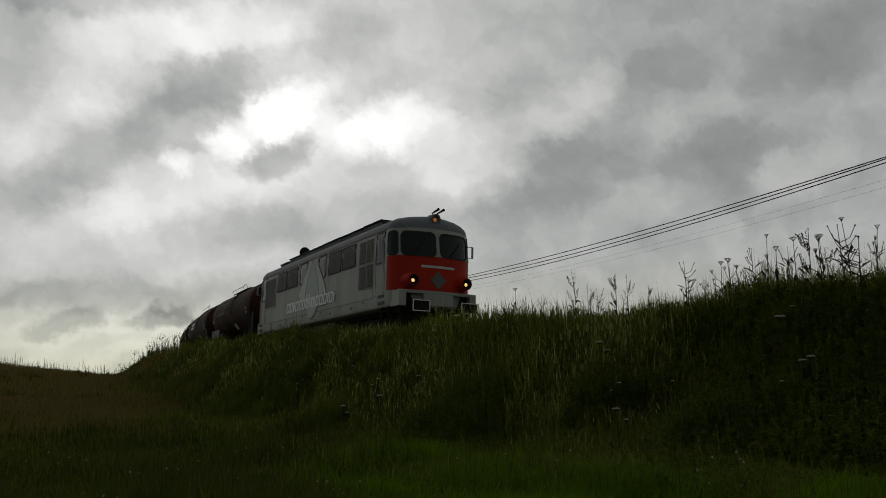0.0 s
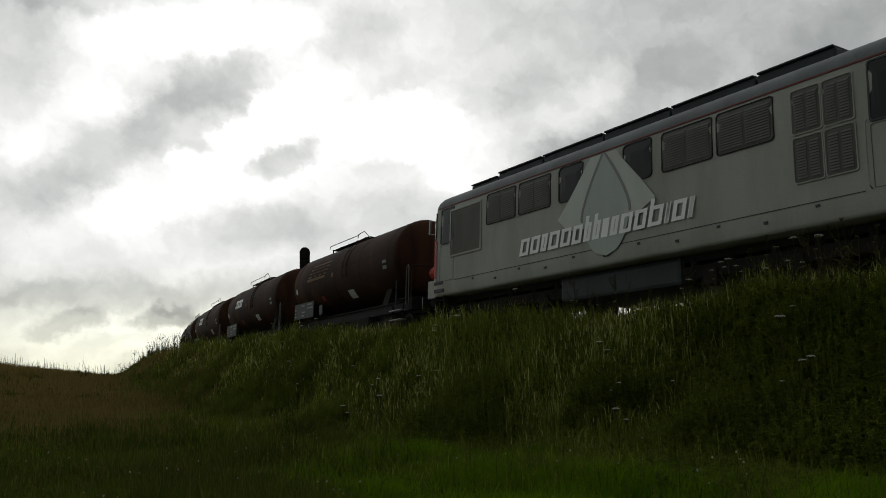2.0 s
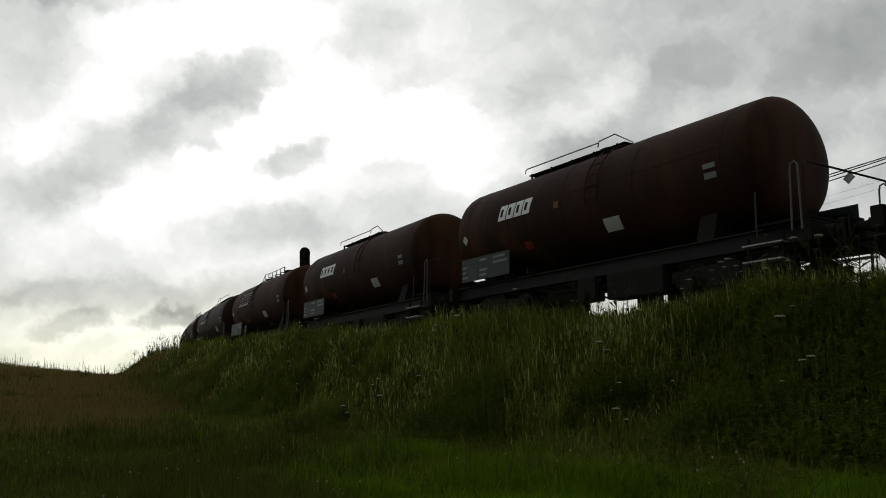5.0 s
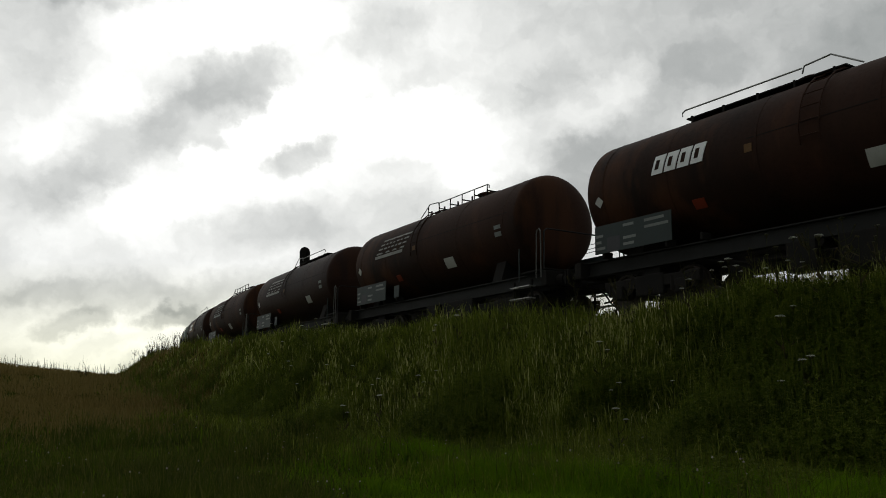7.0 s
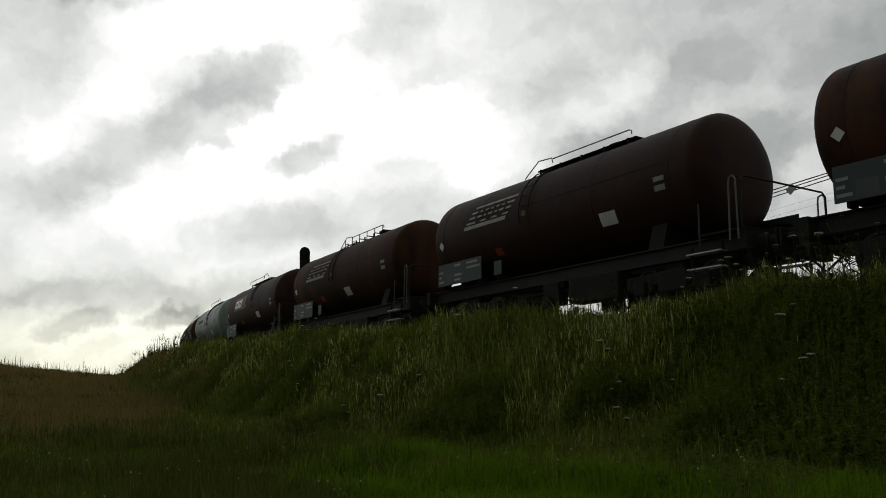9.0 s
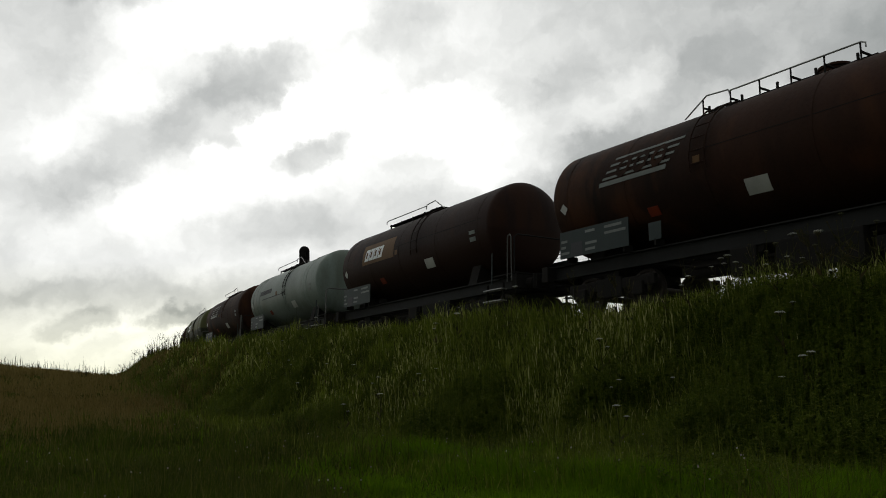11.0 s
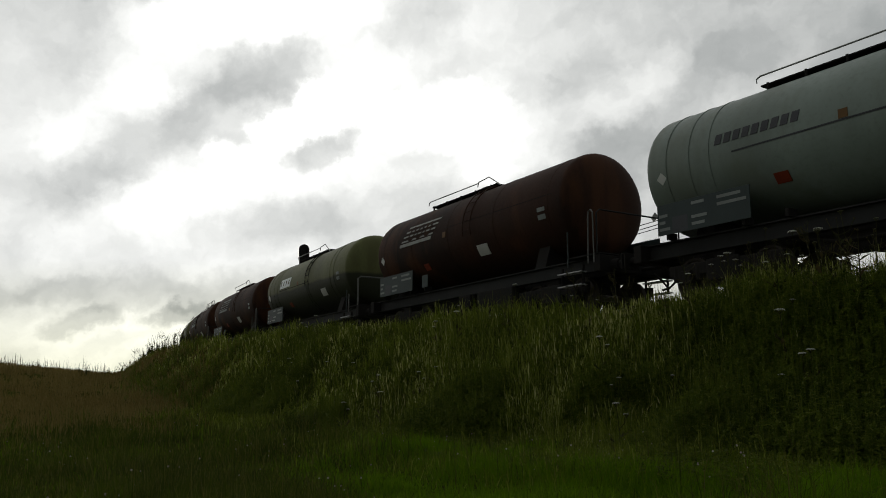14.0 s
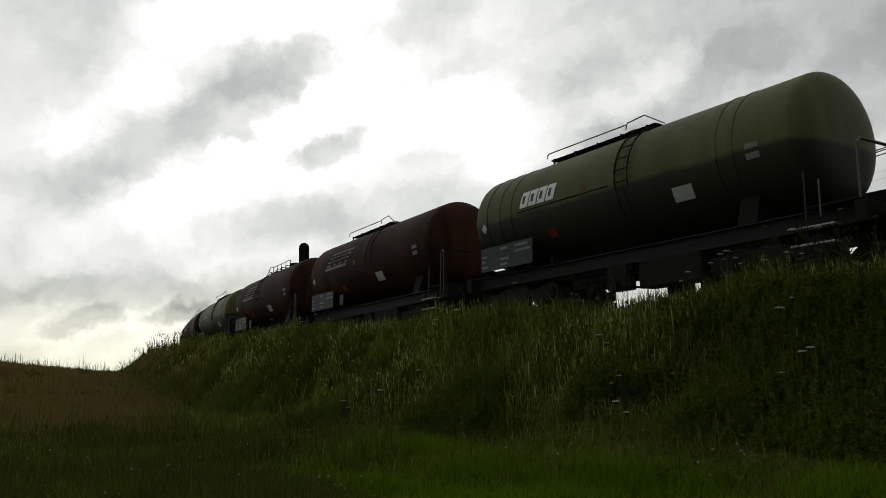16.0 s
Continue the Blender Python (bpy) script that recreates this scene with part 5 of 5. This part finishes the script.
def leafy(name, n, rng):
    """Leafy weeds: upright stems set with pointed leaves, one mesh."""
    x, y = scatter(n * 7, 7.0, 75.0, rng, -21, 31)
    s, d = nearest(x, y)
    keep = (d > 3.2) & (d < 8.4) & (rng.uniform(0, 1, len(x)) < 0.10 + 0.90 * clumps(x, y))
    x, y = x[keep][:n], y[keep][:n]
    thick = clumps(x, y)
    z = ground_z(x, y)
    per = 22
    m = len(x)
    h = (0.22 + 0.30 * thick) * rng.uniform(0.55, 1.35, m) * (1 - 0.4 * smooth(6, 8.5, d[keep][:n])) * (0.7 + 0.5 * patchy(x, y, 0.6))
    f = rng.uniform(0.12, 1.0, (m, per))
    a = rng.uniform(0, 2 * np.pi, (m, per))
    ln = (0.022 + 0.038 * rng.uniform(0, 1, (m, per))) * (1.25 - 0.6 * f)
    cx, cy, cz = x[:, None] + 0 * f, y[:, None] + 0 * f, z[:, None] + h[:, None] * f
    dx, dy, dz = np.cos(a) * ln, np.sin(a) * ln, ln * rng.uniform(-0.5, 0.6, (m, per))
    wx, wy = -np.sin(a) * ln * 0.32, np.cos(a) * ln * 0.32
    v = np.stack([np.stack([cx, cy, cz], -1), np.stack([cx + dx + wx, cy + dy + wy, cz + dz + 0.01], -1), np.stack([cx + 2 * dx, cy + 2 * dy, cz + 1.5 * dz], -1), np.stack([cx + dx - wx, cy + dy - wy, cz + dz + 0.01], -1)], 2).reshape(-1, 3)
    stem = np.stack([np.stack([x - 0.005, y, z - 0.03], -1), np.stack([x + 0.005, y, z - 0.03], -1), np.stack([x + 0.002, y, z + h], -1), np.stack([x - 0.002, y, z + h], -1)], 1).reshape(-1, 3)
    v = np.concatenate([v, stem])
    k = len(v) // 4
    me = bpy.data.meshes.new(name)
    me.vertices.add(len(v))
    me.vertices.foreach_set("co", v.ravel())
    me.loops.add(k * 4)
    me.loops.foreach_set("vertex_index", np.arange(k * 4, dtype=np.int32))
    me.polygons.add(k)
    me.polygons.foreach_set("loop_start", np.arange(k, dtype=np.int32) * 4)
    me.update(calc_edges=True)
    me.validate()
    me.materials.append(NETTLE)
    return tagged(new(name, me), "dense leafy weeds on the embankment slope, darkened for shade", "weeds", kind="stuff")


def grow():
    rng = np.random.default_rng(7)
    # tall grass on the bank and its shoulder, in tufts that thin out towards the meadow
    x, y, size = tufts(34000, 6.0, 105.0, rng, 12, 0.08)
    s, d = nearest(x, y)
    r = np.hypot(x, y)
    dry = dry_side(x, y)
    pick = rng.uniform(0, 1, len(x))
    pt = patchy(x, y)
    fade = smooth(5.6, 9.2, d + 1.6 * patchy(x, y, 0.7) - 0.8)
    m = (((d > 1.9) & (d < 9.4) & (rng.uniform(0, 1, len(x)) > fade)) | ((d < -2.8) & (d > -8))) & (pick > dry) & (r > 4)
    tall = (0.15 + 0.15 * pt + 0.30 * rng.uniform(0, 1, len(x)) ** 1.7) * size * (0.62 + 0.7 * patchy(x, y, 0.55)) * (1 - 0.5 * fade)
    tall = tall * (1 + 0.25 * (1 - smooth(2.4, 4.0, d)))
    weedy = clumps(x, y)
    m = m & (rng.uniform(0, 1, len(x)) > 0.5 * weedy)
    wide = np.maximum(0.009, r * 0.0008) * rng.uniform(0.6, 1.6, len(x))
    blades("tall_grass", x[m], y[m], tall[m], wide[m], GRASS_TALL, "tall dark green grass on the embankment slope", "grass", 0.6, rng)
    # paler seeding blades, some light painted into their colour, in drifts across mid slope
    open_slope = smooth(0.25, 0.70, patchy(x + 3, y, 0.8)) * (1 - weedy)
    k = m & (rng.uniform(0, 1, len(x)) < 0.10 * open_slope + 0.01) & (d > 2.8) & (d < 6.3)
    blades("pale_grass", x[k] + 0.03, y[k], tall[k] * 0.95 + 0.06, wide[k], GRASS_PALE, "pale seeding grass blades on the slope", "grass", 0.4, rng)
    # their seed heads: short spindles above the blades
    k = m & (rng.uniform(0, 1, len(x)) < 0.16 * open_slope + 0.014) & (d > 2.6) & (d < 5.7)
    blades("grass_seed_heads", x[k] + 0.02, y[k], rng.uniform(0.07, 0.17, k.sum()), np.maximum(0.012, r[k] * 0.0011), GRASS_PALE, "pale upright seed heads above the slope's grass", "grass", 0.22, rng, tall[k] * 0.75)
    k = m & (rng.uniform(0, 1, len(x)) < 0.025 + 0.06 * (1 - smooth(3.2, 4.4, d))) & (d > 2.4)
    blades("grass_stalks", x[k] + 0.05, y[k], tall[k] + 0.3, np.maximum(0.005, r[k] * 0.0004), STALK, "thin seeding grass stalks among the tall grass", "grass", 0.12, rng)
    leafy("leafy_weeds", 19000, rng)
    # meadow, with tufts of uneven height
    x, y, size = tufts(32000, 5.5, 100.0, rng, 9, 0.10)
    s, d = nearest(x, y)
    r = np.hypot(x, y)
    dry = dry_side(x, y)
    pick = rng.uniform(0, 1, len(x))
    pt = patchy(x, y, 0.8)
    turn = np.degrees(np.arctan2(x, np.maximum(y, 0.01)))
    tall = (0.07 + 0.13 * pt ** 2 + 0.26 * patchy(x + 1.7, y, 1.7) ** 3 + 0.14 * rng.uniform(0, 1, len(x)) ** 2) * size
    wide = np.maximum(0.008, r * 0.0008) * rng.uniform(0.7, 1.5, len(x))
    # a lush strip at the foot of the bank, duller growth elsewhere
    strip = smooth(-11, -3, turn + 5 * (patchy(x, y, 0.6) - 0.5)) * smooth(6.4, 7.2, d + patchy(x, y, 0.9) - 0.5) * smooth(14.5, 9.5, d + 4 * (patchy(x, y + 4, 0.5) - 0.5))
    lush = rng.uniform(0, 1, len(x)) < 0.08 + 0.9 * strip
    m = (d >= 5.6) & (pick > dry) & lush
    blades("lush_grass", x[m], y[m], tall[m] * 0.8, wide[m], GRASS_LUSH, "fresh bright green grass strip at the foot of the bank", "grass", 0.6, rng)
    m = ((d >= 5.0) | (d < -7)) & (pick > dry) & ~lush
    blades("meadow_grass", x[m], y[m], (tall * (0.8 + 0.9 * patchy(x, y, 0.9) ** 3))[m], wide[m], GRASS_SHORT, "uneven green meadow grass at the foot of the bank", "grass", 0.6, rng)
    m = (d >= 3.0) & (pick <= dry)
    blades("dry_grass", x[m], y[m], (0.22 + 0.2 * pt + 0.2 * rng.uniform(0, 1, len(x)) ** 2)[m], np.maximum(0.006, r[m] * 0.0006), GRASS_DRY, "brownish dry grass of the field", "grass", 0.4, rng)
    # ragged stalks along the far skyline of the field
    az = rng.uniform(-29.5, -16.5, 900)
    rr = np.linspace(45, 100, 56)
    gx, gy = np.sin(np.radians(az))[:, None] * rr, np.cos(np.radians(az))[:, None] * rr
    gz = ground_z(gx.ravel(), gy.ravel()).reshape(gx.shape)
    top = np.argmax((gz - 1.15) / rr, axis=1)
    x, y = gx[np.arange(900), top], gy[np.arange(900), top]
    blades("skyline_stalks", x, y, 0.35 + 0.85 * rng.uniform(0, 1, 900) ** 3.5 * (0.5 + patchy(az * 3, az)) + 0.35 * smooth(-21.5, -19, az) * rng.uniform(0, 1, 900), rng.uniform(0.02, 0.055, 900), STALK, "dark grass stalks along the edge of the field", "grass", 0.2, rng)
    # pale clover heads low in the meadow
    x, y = scatter(210, 7.0, 26.0, rng, -30, 30)
    s, d = nearest(x, y)
    m = (d > 6.0)
    bm = B()
    for px, py in zip(x[m], y[m]):
        z = float(ground_z(px, py))
        h = rng.uniform(0.14, 0.34)
        bmesh.ops.create_icosphere(bm, subdivisions=1, radius=rng.uniform(0.006, 0.012), matrix=Matrix.Translation((px, py, z + h)))
    tagged(new("clover_heads", mesh_of("clover_heads", bm, CLOVER)), "small pale clover heads in the meadow", "flowers", kind="stuff")


grow()


def umbel(h, spread, seed, pale=True):
    """A wild carrot: ribbed stem, a branch or two, flat flower heads."""
    rng = random.Random(seed)
    ob = thing("wild_carrot", "wild carrot with flat white flower head on a thin stem" if pale else "withered dark umbel on a tall thin stem", "wildflower", "umbels on the bank")
    heads = [((rng.uniform(-0.05, 0.05), rng.uniform(-0.05, 0.05), h), spread)]
    bm = B()
    tube(bm, [(0, 0, -0.05), (rng.uniform(-0.02, 0.02), 0, h * 0.5), heads[0][0]], [0.008, 0.006, 0.004], 5)
    for k in range(rng.choice((0, 1, 2))):
        z = h * rng.uniform(0.45, 0.7)
        a = rng.uniform(0, 6.28)
        tip = (math.cos(a) * 0.16, math.sin(a) * 0.16, h * rng.uniform(0.78, 0.95))
        tube(bm, [(0, 0, z), (tip[0] * 0.7, tip[1] * 0.7, z + (tip[2] - z) * 0.5), tip], [0.005, 0.004, 0.003], 5)
        heads.append((tip, spread * rng.uniform(0.5, 0.8)))
    for k in range(5):
        a, z = rng.uniform(0, 6.28), h * rng.uniform(0.1, 0.6)
        p = Vector((math.cos(a) * 0.14, math.sin(a) * 0.14, z + 0.08))
        q = Vector((-math.sin(a), math.cos(a), 0)) * 0.025
        vs = [Vector((0, 0, z)), p + q, p + p.normalized() * 0.05, p - q]
        bm.faces.new([bm.verts.new(v) for v in vs])
    part("stem", bm, STALK, ob)
    for c, sp in heads:
        bm = B()
        c = Vector(c)
        for k in range(26):
            a, rr = k * 2.4, sp * math.sqrt((k + 0.5) / 26)
            p = c + Vector((math.cos(a) * rr, math.sin(a) * rr, 0.03 + 0.25 * sp * (1 - (rr / sp) ** 2) + rng.uniform(-0.005, 0.005)))
            bmesh.ops.create_icosphere(bm, subdivisions=1, radius=sp * rng.uniform(0.12, 0.2), matrix=Matrix.Translation(p) @ Matrix.Diagonal((1, 1, 0.45, 1)))
        head = part("flower_head", bm, PETAL if pale else SEED, ob)
        bm = B()
        for k in range(9):
            a = k * 0.7
            cyl(bm, c - Vector((0, 0, 0.02)), c + Vector((math.cos(a) * sp * 0.75, math.sin(a) * sp * 0.75, 0.03)), 0.0025, None, 4)
        tagged(part("umbel_stalk", bm, STALK, head), kind="stuff")
    return ob


def dock(h, seed):
    """A seeding dock: upright stalk with whorled clusters."""
    rng = random.Random(seed)
    ob = thing("dock_plant", "tall dark seeding dock stalk with clustered seeds", "weed", "weeds on the shoulder")
    bm = B()
    tube(bm, [(0, 0, -0.05), (0.02, 0, h * 0.5), (rng.uniform(-0.06, 0.06), 0, h)], [0.007, 0.005, 0.003], 5)
    arms = [((0, 0, h * 0.5), (0.02, 0.0, h))]
    for k in range(5):
        a, z = rng.uniform(0, 6.28), h * rng.uniform(0.35, 0.7)
        tip = (math.cos(a) * 0.13, math.sin(a) * 0.13, z + h * 0.22)
        tube(bm, [(0, 0, z), (tip[0] * 0.7, tip[1] * 0.7, z + h * 0.08), tip], 0.004, 5)
        arms.append(((0, 0, z), tip))
    part("stem", bm, STALK, ob)
    bm = B()
    for p, q in arms:
        p, q = Vector(p), Vector(q)
        for k in range(16):
            f = rng.uniform(0.25, 1)
            c = p.lerp(q, f) + Vector((rng.gauss(0, 0.010), rng.gauss(0, 0.010), 0))
            bmesh.ops.create_icosphere(bm, subdivisions=1, radius=rng.uniform(0.004, 0.007), matrix=Matrix.Translation(c) @ Matrix.Diagonal((1, 1, 1.6, 1)))
    tagged(part("seed_spike", bm, STALK, ob), kind="stuff")
    bm = B()
    for k in range(6):
        a, z = rng.uniform(0, 6.28), h * rng.uniform(0.05, 0.4)
        d, q = Vector((math.cos(a), math.sin(a), 0)), Vector((-math.sin(a), math.cos(a), 0)) * 0.03
        vs = [Vector((0, 0, z)), d * 0.12 + q + Vector((0, 0, z + 0.1)), d * 0.27 + Vector((0, 0, z + 0.06)), d * 0.12 - q + Vector((0, 0, z + 0.1))]
        bm.faces.new([bm.verts.new(v) for v in vs])
    tagged(part("leaf", bm, STALK, ob), kind="stuff")
    return ob


def thistle(h, seed):
    """A branching thistle with round dark heads."""
    rng = random.Random(seed)
    ob = thing("thistle", "branching dark thistle with round heads", "weed", "weeds on the shoulder")
    bm, hb = B(), B()
    tube(bm, [(0, 0, -0.05), (0.02, 0.01, h * 0.6), (0.03, 0, h)], [0.008, 0.006, 0.003], 5)
    tips = [(0.03, 0, h)]
    for k in range(7):
        a, z = rng.uniform(0, 6.28), h * rng.uniform(0.4, 0.85)
        tip = (math.cos(a) * 0.17, math.sin(a) * 0.17, min(h * 0.98, z + h * rng.uniform(0.15, 0.25)))
        tube(bm, [(0.02, 0, z), (tip[0] * 0.6, tip[1] * 0.6, z + 0.05), tip], 0.0045, 5)
        tips.append(tip)
    for c in tips:
        bmesh.ops.create_icosphere(hb, subdivisions=1, radius=rng.uniform(0.008, 0.014), matrix=Matrix.Translation(c))
    for k in range(12):
        a, z = rng.uniform(0, 6.28), h * rng.uniform(0.05, 0.75)
        d, q = Vector((math.cos(a), math.sin(a), 0)), Vector((-math.sin(a), math.cos(a), 0)) * 0.018
        vs = [Vector((0, 0, z)), d * 0.08 + q + Vector((0, 0, z + 0.06)), d * 0.19 + Vector((0, 0, z + 0.1)), d * 0.08 - q + Vector((0, 0, z + 0.06))]
        bm.faces.new([bm.verts.new(v) for v in vs])
    part("stem", bm, STALK, ob)
    tagged(part("thistle_head", hb, STALK, ob), kind="stuff")
    return ob


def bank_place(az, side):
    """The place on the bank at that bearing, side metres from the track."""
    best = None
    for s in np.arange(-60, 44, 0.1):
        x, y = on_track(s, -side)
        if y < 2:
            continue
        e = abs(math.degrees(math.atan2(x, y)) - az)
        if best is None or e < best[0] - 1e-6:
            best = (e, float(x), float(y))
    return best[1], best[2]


def weeds():
    kinds = {"u": [], "d": [], "t": [], "w": []}
    for k in range(3):
        kinds["w"].append(umbel((0.75, 0.95, 0.6)[k], (0.055, 0.065, 0.042)[k], 11 + k, True))
        kinds["u"].append(umbel((0.9, 1.05, 0.8)[k], 0.038, 31 + k, False))
        kinds["d"].append(dock((0.95, 0.8, 1.1)[k], 51 + k))
        kinds["t"].append(thistle((0.9, 1.1, 0.75)[k], 71 + k))
    used = set()

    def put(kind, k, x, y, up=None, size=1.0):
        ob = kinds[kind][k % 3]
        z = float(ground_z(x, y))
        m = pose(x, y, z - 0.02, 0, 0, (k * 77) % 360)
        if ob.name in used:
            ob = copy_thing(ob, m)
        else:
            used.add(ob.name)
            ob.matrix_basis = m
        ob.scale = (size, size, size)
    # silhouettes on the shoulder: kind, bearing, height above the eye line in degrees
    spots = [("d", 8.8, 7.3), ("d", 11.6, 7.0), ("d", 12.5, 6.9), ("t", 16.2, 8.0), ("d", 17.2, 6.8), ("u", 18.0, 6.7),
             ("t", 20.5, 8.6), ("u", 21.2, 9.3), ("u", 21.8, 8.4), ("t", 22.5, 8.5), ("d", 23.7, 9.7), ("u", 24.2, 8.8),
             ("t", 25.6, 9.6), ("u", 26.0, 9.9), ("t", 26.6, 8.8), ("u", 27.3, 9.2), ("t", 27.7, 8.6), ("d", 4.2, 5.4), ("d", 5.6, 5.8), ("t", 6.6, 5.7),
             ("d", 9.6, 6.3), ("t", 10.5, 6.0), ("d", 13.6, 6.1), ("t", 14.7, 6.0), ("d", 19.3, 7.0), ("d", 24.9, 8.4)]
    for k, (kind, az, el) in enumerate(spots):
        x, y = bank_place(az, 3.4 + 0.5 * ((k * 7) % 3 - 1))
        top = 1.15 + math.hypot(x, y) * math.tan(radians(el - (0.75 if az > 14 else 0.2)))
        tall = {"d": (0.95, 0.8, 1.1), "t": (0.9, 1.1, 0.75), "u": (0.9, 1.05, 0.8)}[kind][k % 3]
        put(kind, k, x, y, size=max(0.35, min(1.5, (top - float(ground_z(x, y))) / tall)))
    # white umbels sprinkled over the slope
    rng = random.Random(5)
    for k in range(30):
        az, side = rng.uniform(-12, 24), rng.uniform(2.9, 5.6)
        x, y = bank_place(az, side)
        put("w", k, x, y, size=rng.uniform(0.7, 1.05))
    for az, side in ((11.2, 6.6), (-4.5, 6.4), (-10.5, 5.0), (-7.0, 6.8), (18.5, 3.2), (18.9, 3.4), (24.0, 3.2), (24.6, 3.4), (22.8, 3.3), (23.3, 3.0)):
        x, y = bank_place(az, side)
        put("w", int(az * 10) % 7, x, y, size=0.95)
    # ragged weeds where the bank ends against the sky
    for k in range(14):
        az = -21.3 + k * 0.27
        rr = np.linspace(40, 95, 80)
        gz = ground_z(rr * math.sin(radians(az)), rr * math.cos(radians(az)))
        r = float(rr[int(np.argmax((gz - 1.15) / rr))])
        put("d" if k % 2 else "t", k, r * math.sin(radians(az)), r * math.cos(radians(az)), size=0.9 + 0.5 * ((k * 5) % 3) / 2)


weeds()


# ---- what moves ----
SURGE = ((0, 0), (0.5, -0.09), (1, 0.06), (1.5, -0.05), (2, -0.04), (2.5, -0.05), (3, 0.02), (3.5, -0.2), (4, -0.08), (6.5, -0.28), (7, 0), (7.5, -0.06), (8, 0.02), (8.5, 0.06), (9, 0.16),
         (11.5, -0.14), (12, 0.02), (12.5, 0), (13, 0.04), (13.5, 0), (14, 0.06), (14.5, -0.04), (15, 0.02), (15.5, -0.12), (16, -0.26))


def along(t):
    """Metres run since the start, with the slight surging of a loose-coupled train."""
    return 8.742 * t + 0.0315 * t * t + float(np.interp(t, [a for a, b in SURGE], [b for a, b in SURGE]))


def ride(s, length):
    """Pose of a vehicle whose rear end is s metres along the line, borne by two pivots."""
    a, b = s + length * 0.22, s + length * 0.78
    ax, ay = on_track(a)
    bx, by = on_track(b)
    yaw = math.atan2(by - ay, bx - ax)
    mx, my = (ax + bx) / 2, (ay + by) / 2
    x, y = mx - math.cos(yaw) * length / 2, my - math.sin(yaw) * length / 2
    za, zb = float(rail_z(a)), float(rail_z(b))
    z = za + (zb - za) * (s - a) / (b - a)
    tilt = math.atan2(zb - za, b - a)
    return Matrix.Translation((x, y, z)) @ Euler((0, 0, yaw)).to_matrix().to_4x4() @ Euler((0, -tilt, 0)).to_matrix().to_4x4() @ Euler((-0.0495, 0, 0)).to_matrix().to_4x4()


def motions():
    for ob, back in train:
        length = 17.0 if ob is loco else WAGON
        walk(ob, [(0.25 * k, ride(along(0.25 * k) + back, length)) for k in range(65)])
    for ob, x, r in WHEELS:
        walk(ob, [(k / 15, Matrix.Translation((x, 0, r)) @ Euler((0, (along(k / 15) / r) % (2 * math.pi), 0)).to_matrix().to_4x4()) for k in range(241)])
    walk(backdrop, [(0.0, pose(-26, 9, 0)), (8.0, pose(0, 0, 0)), (16.0, pose(26, -9, 0))])


motions()
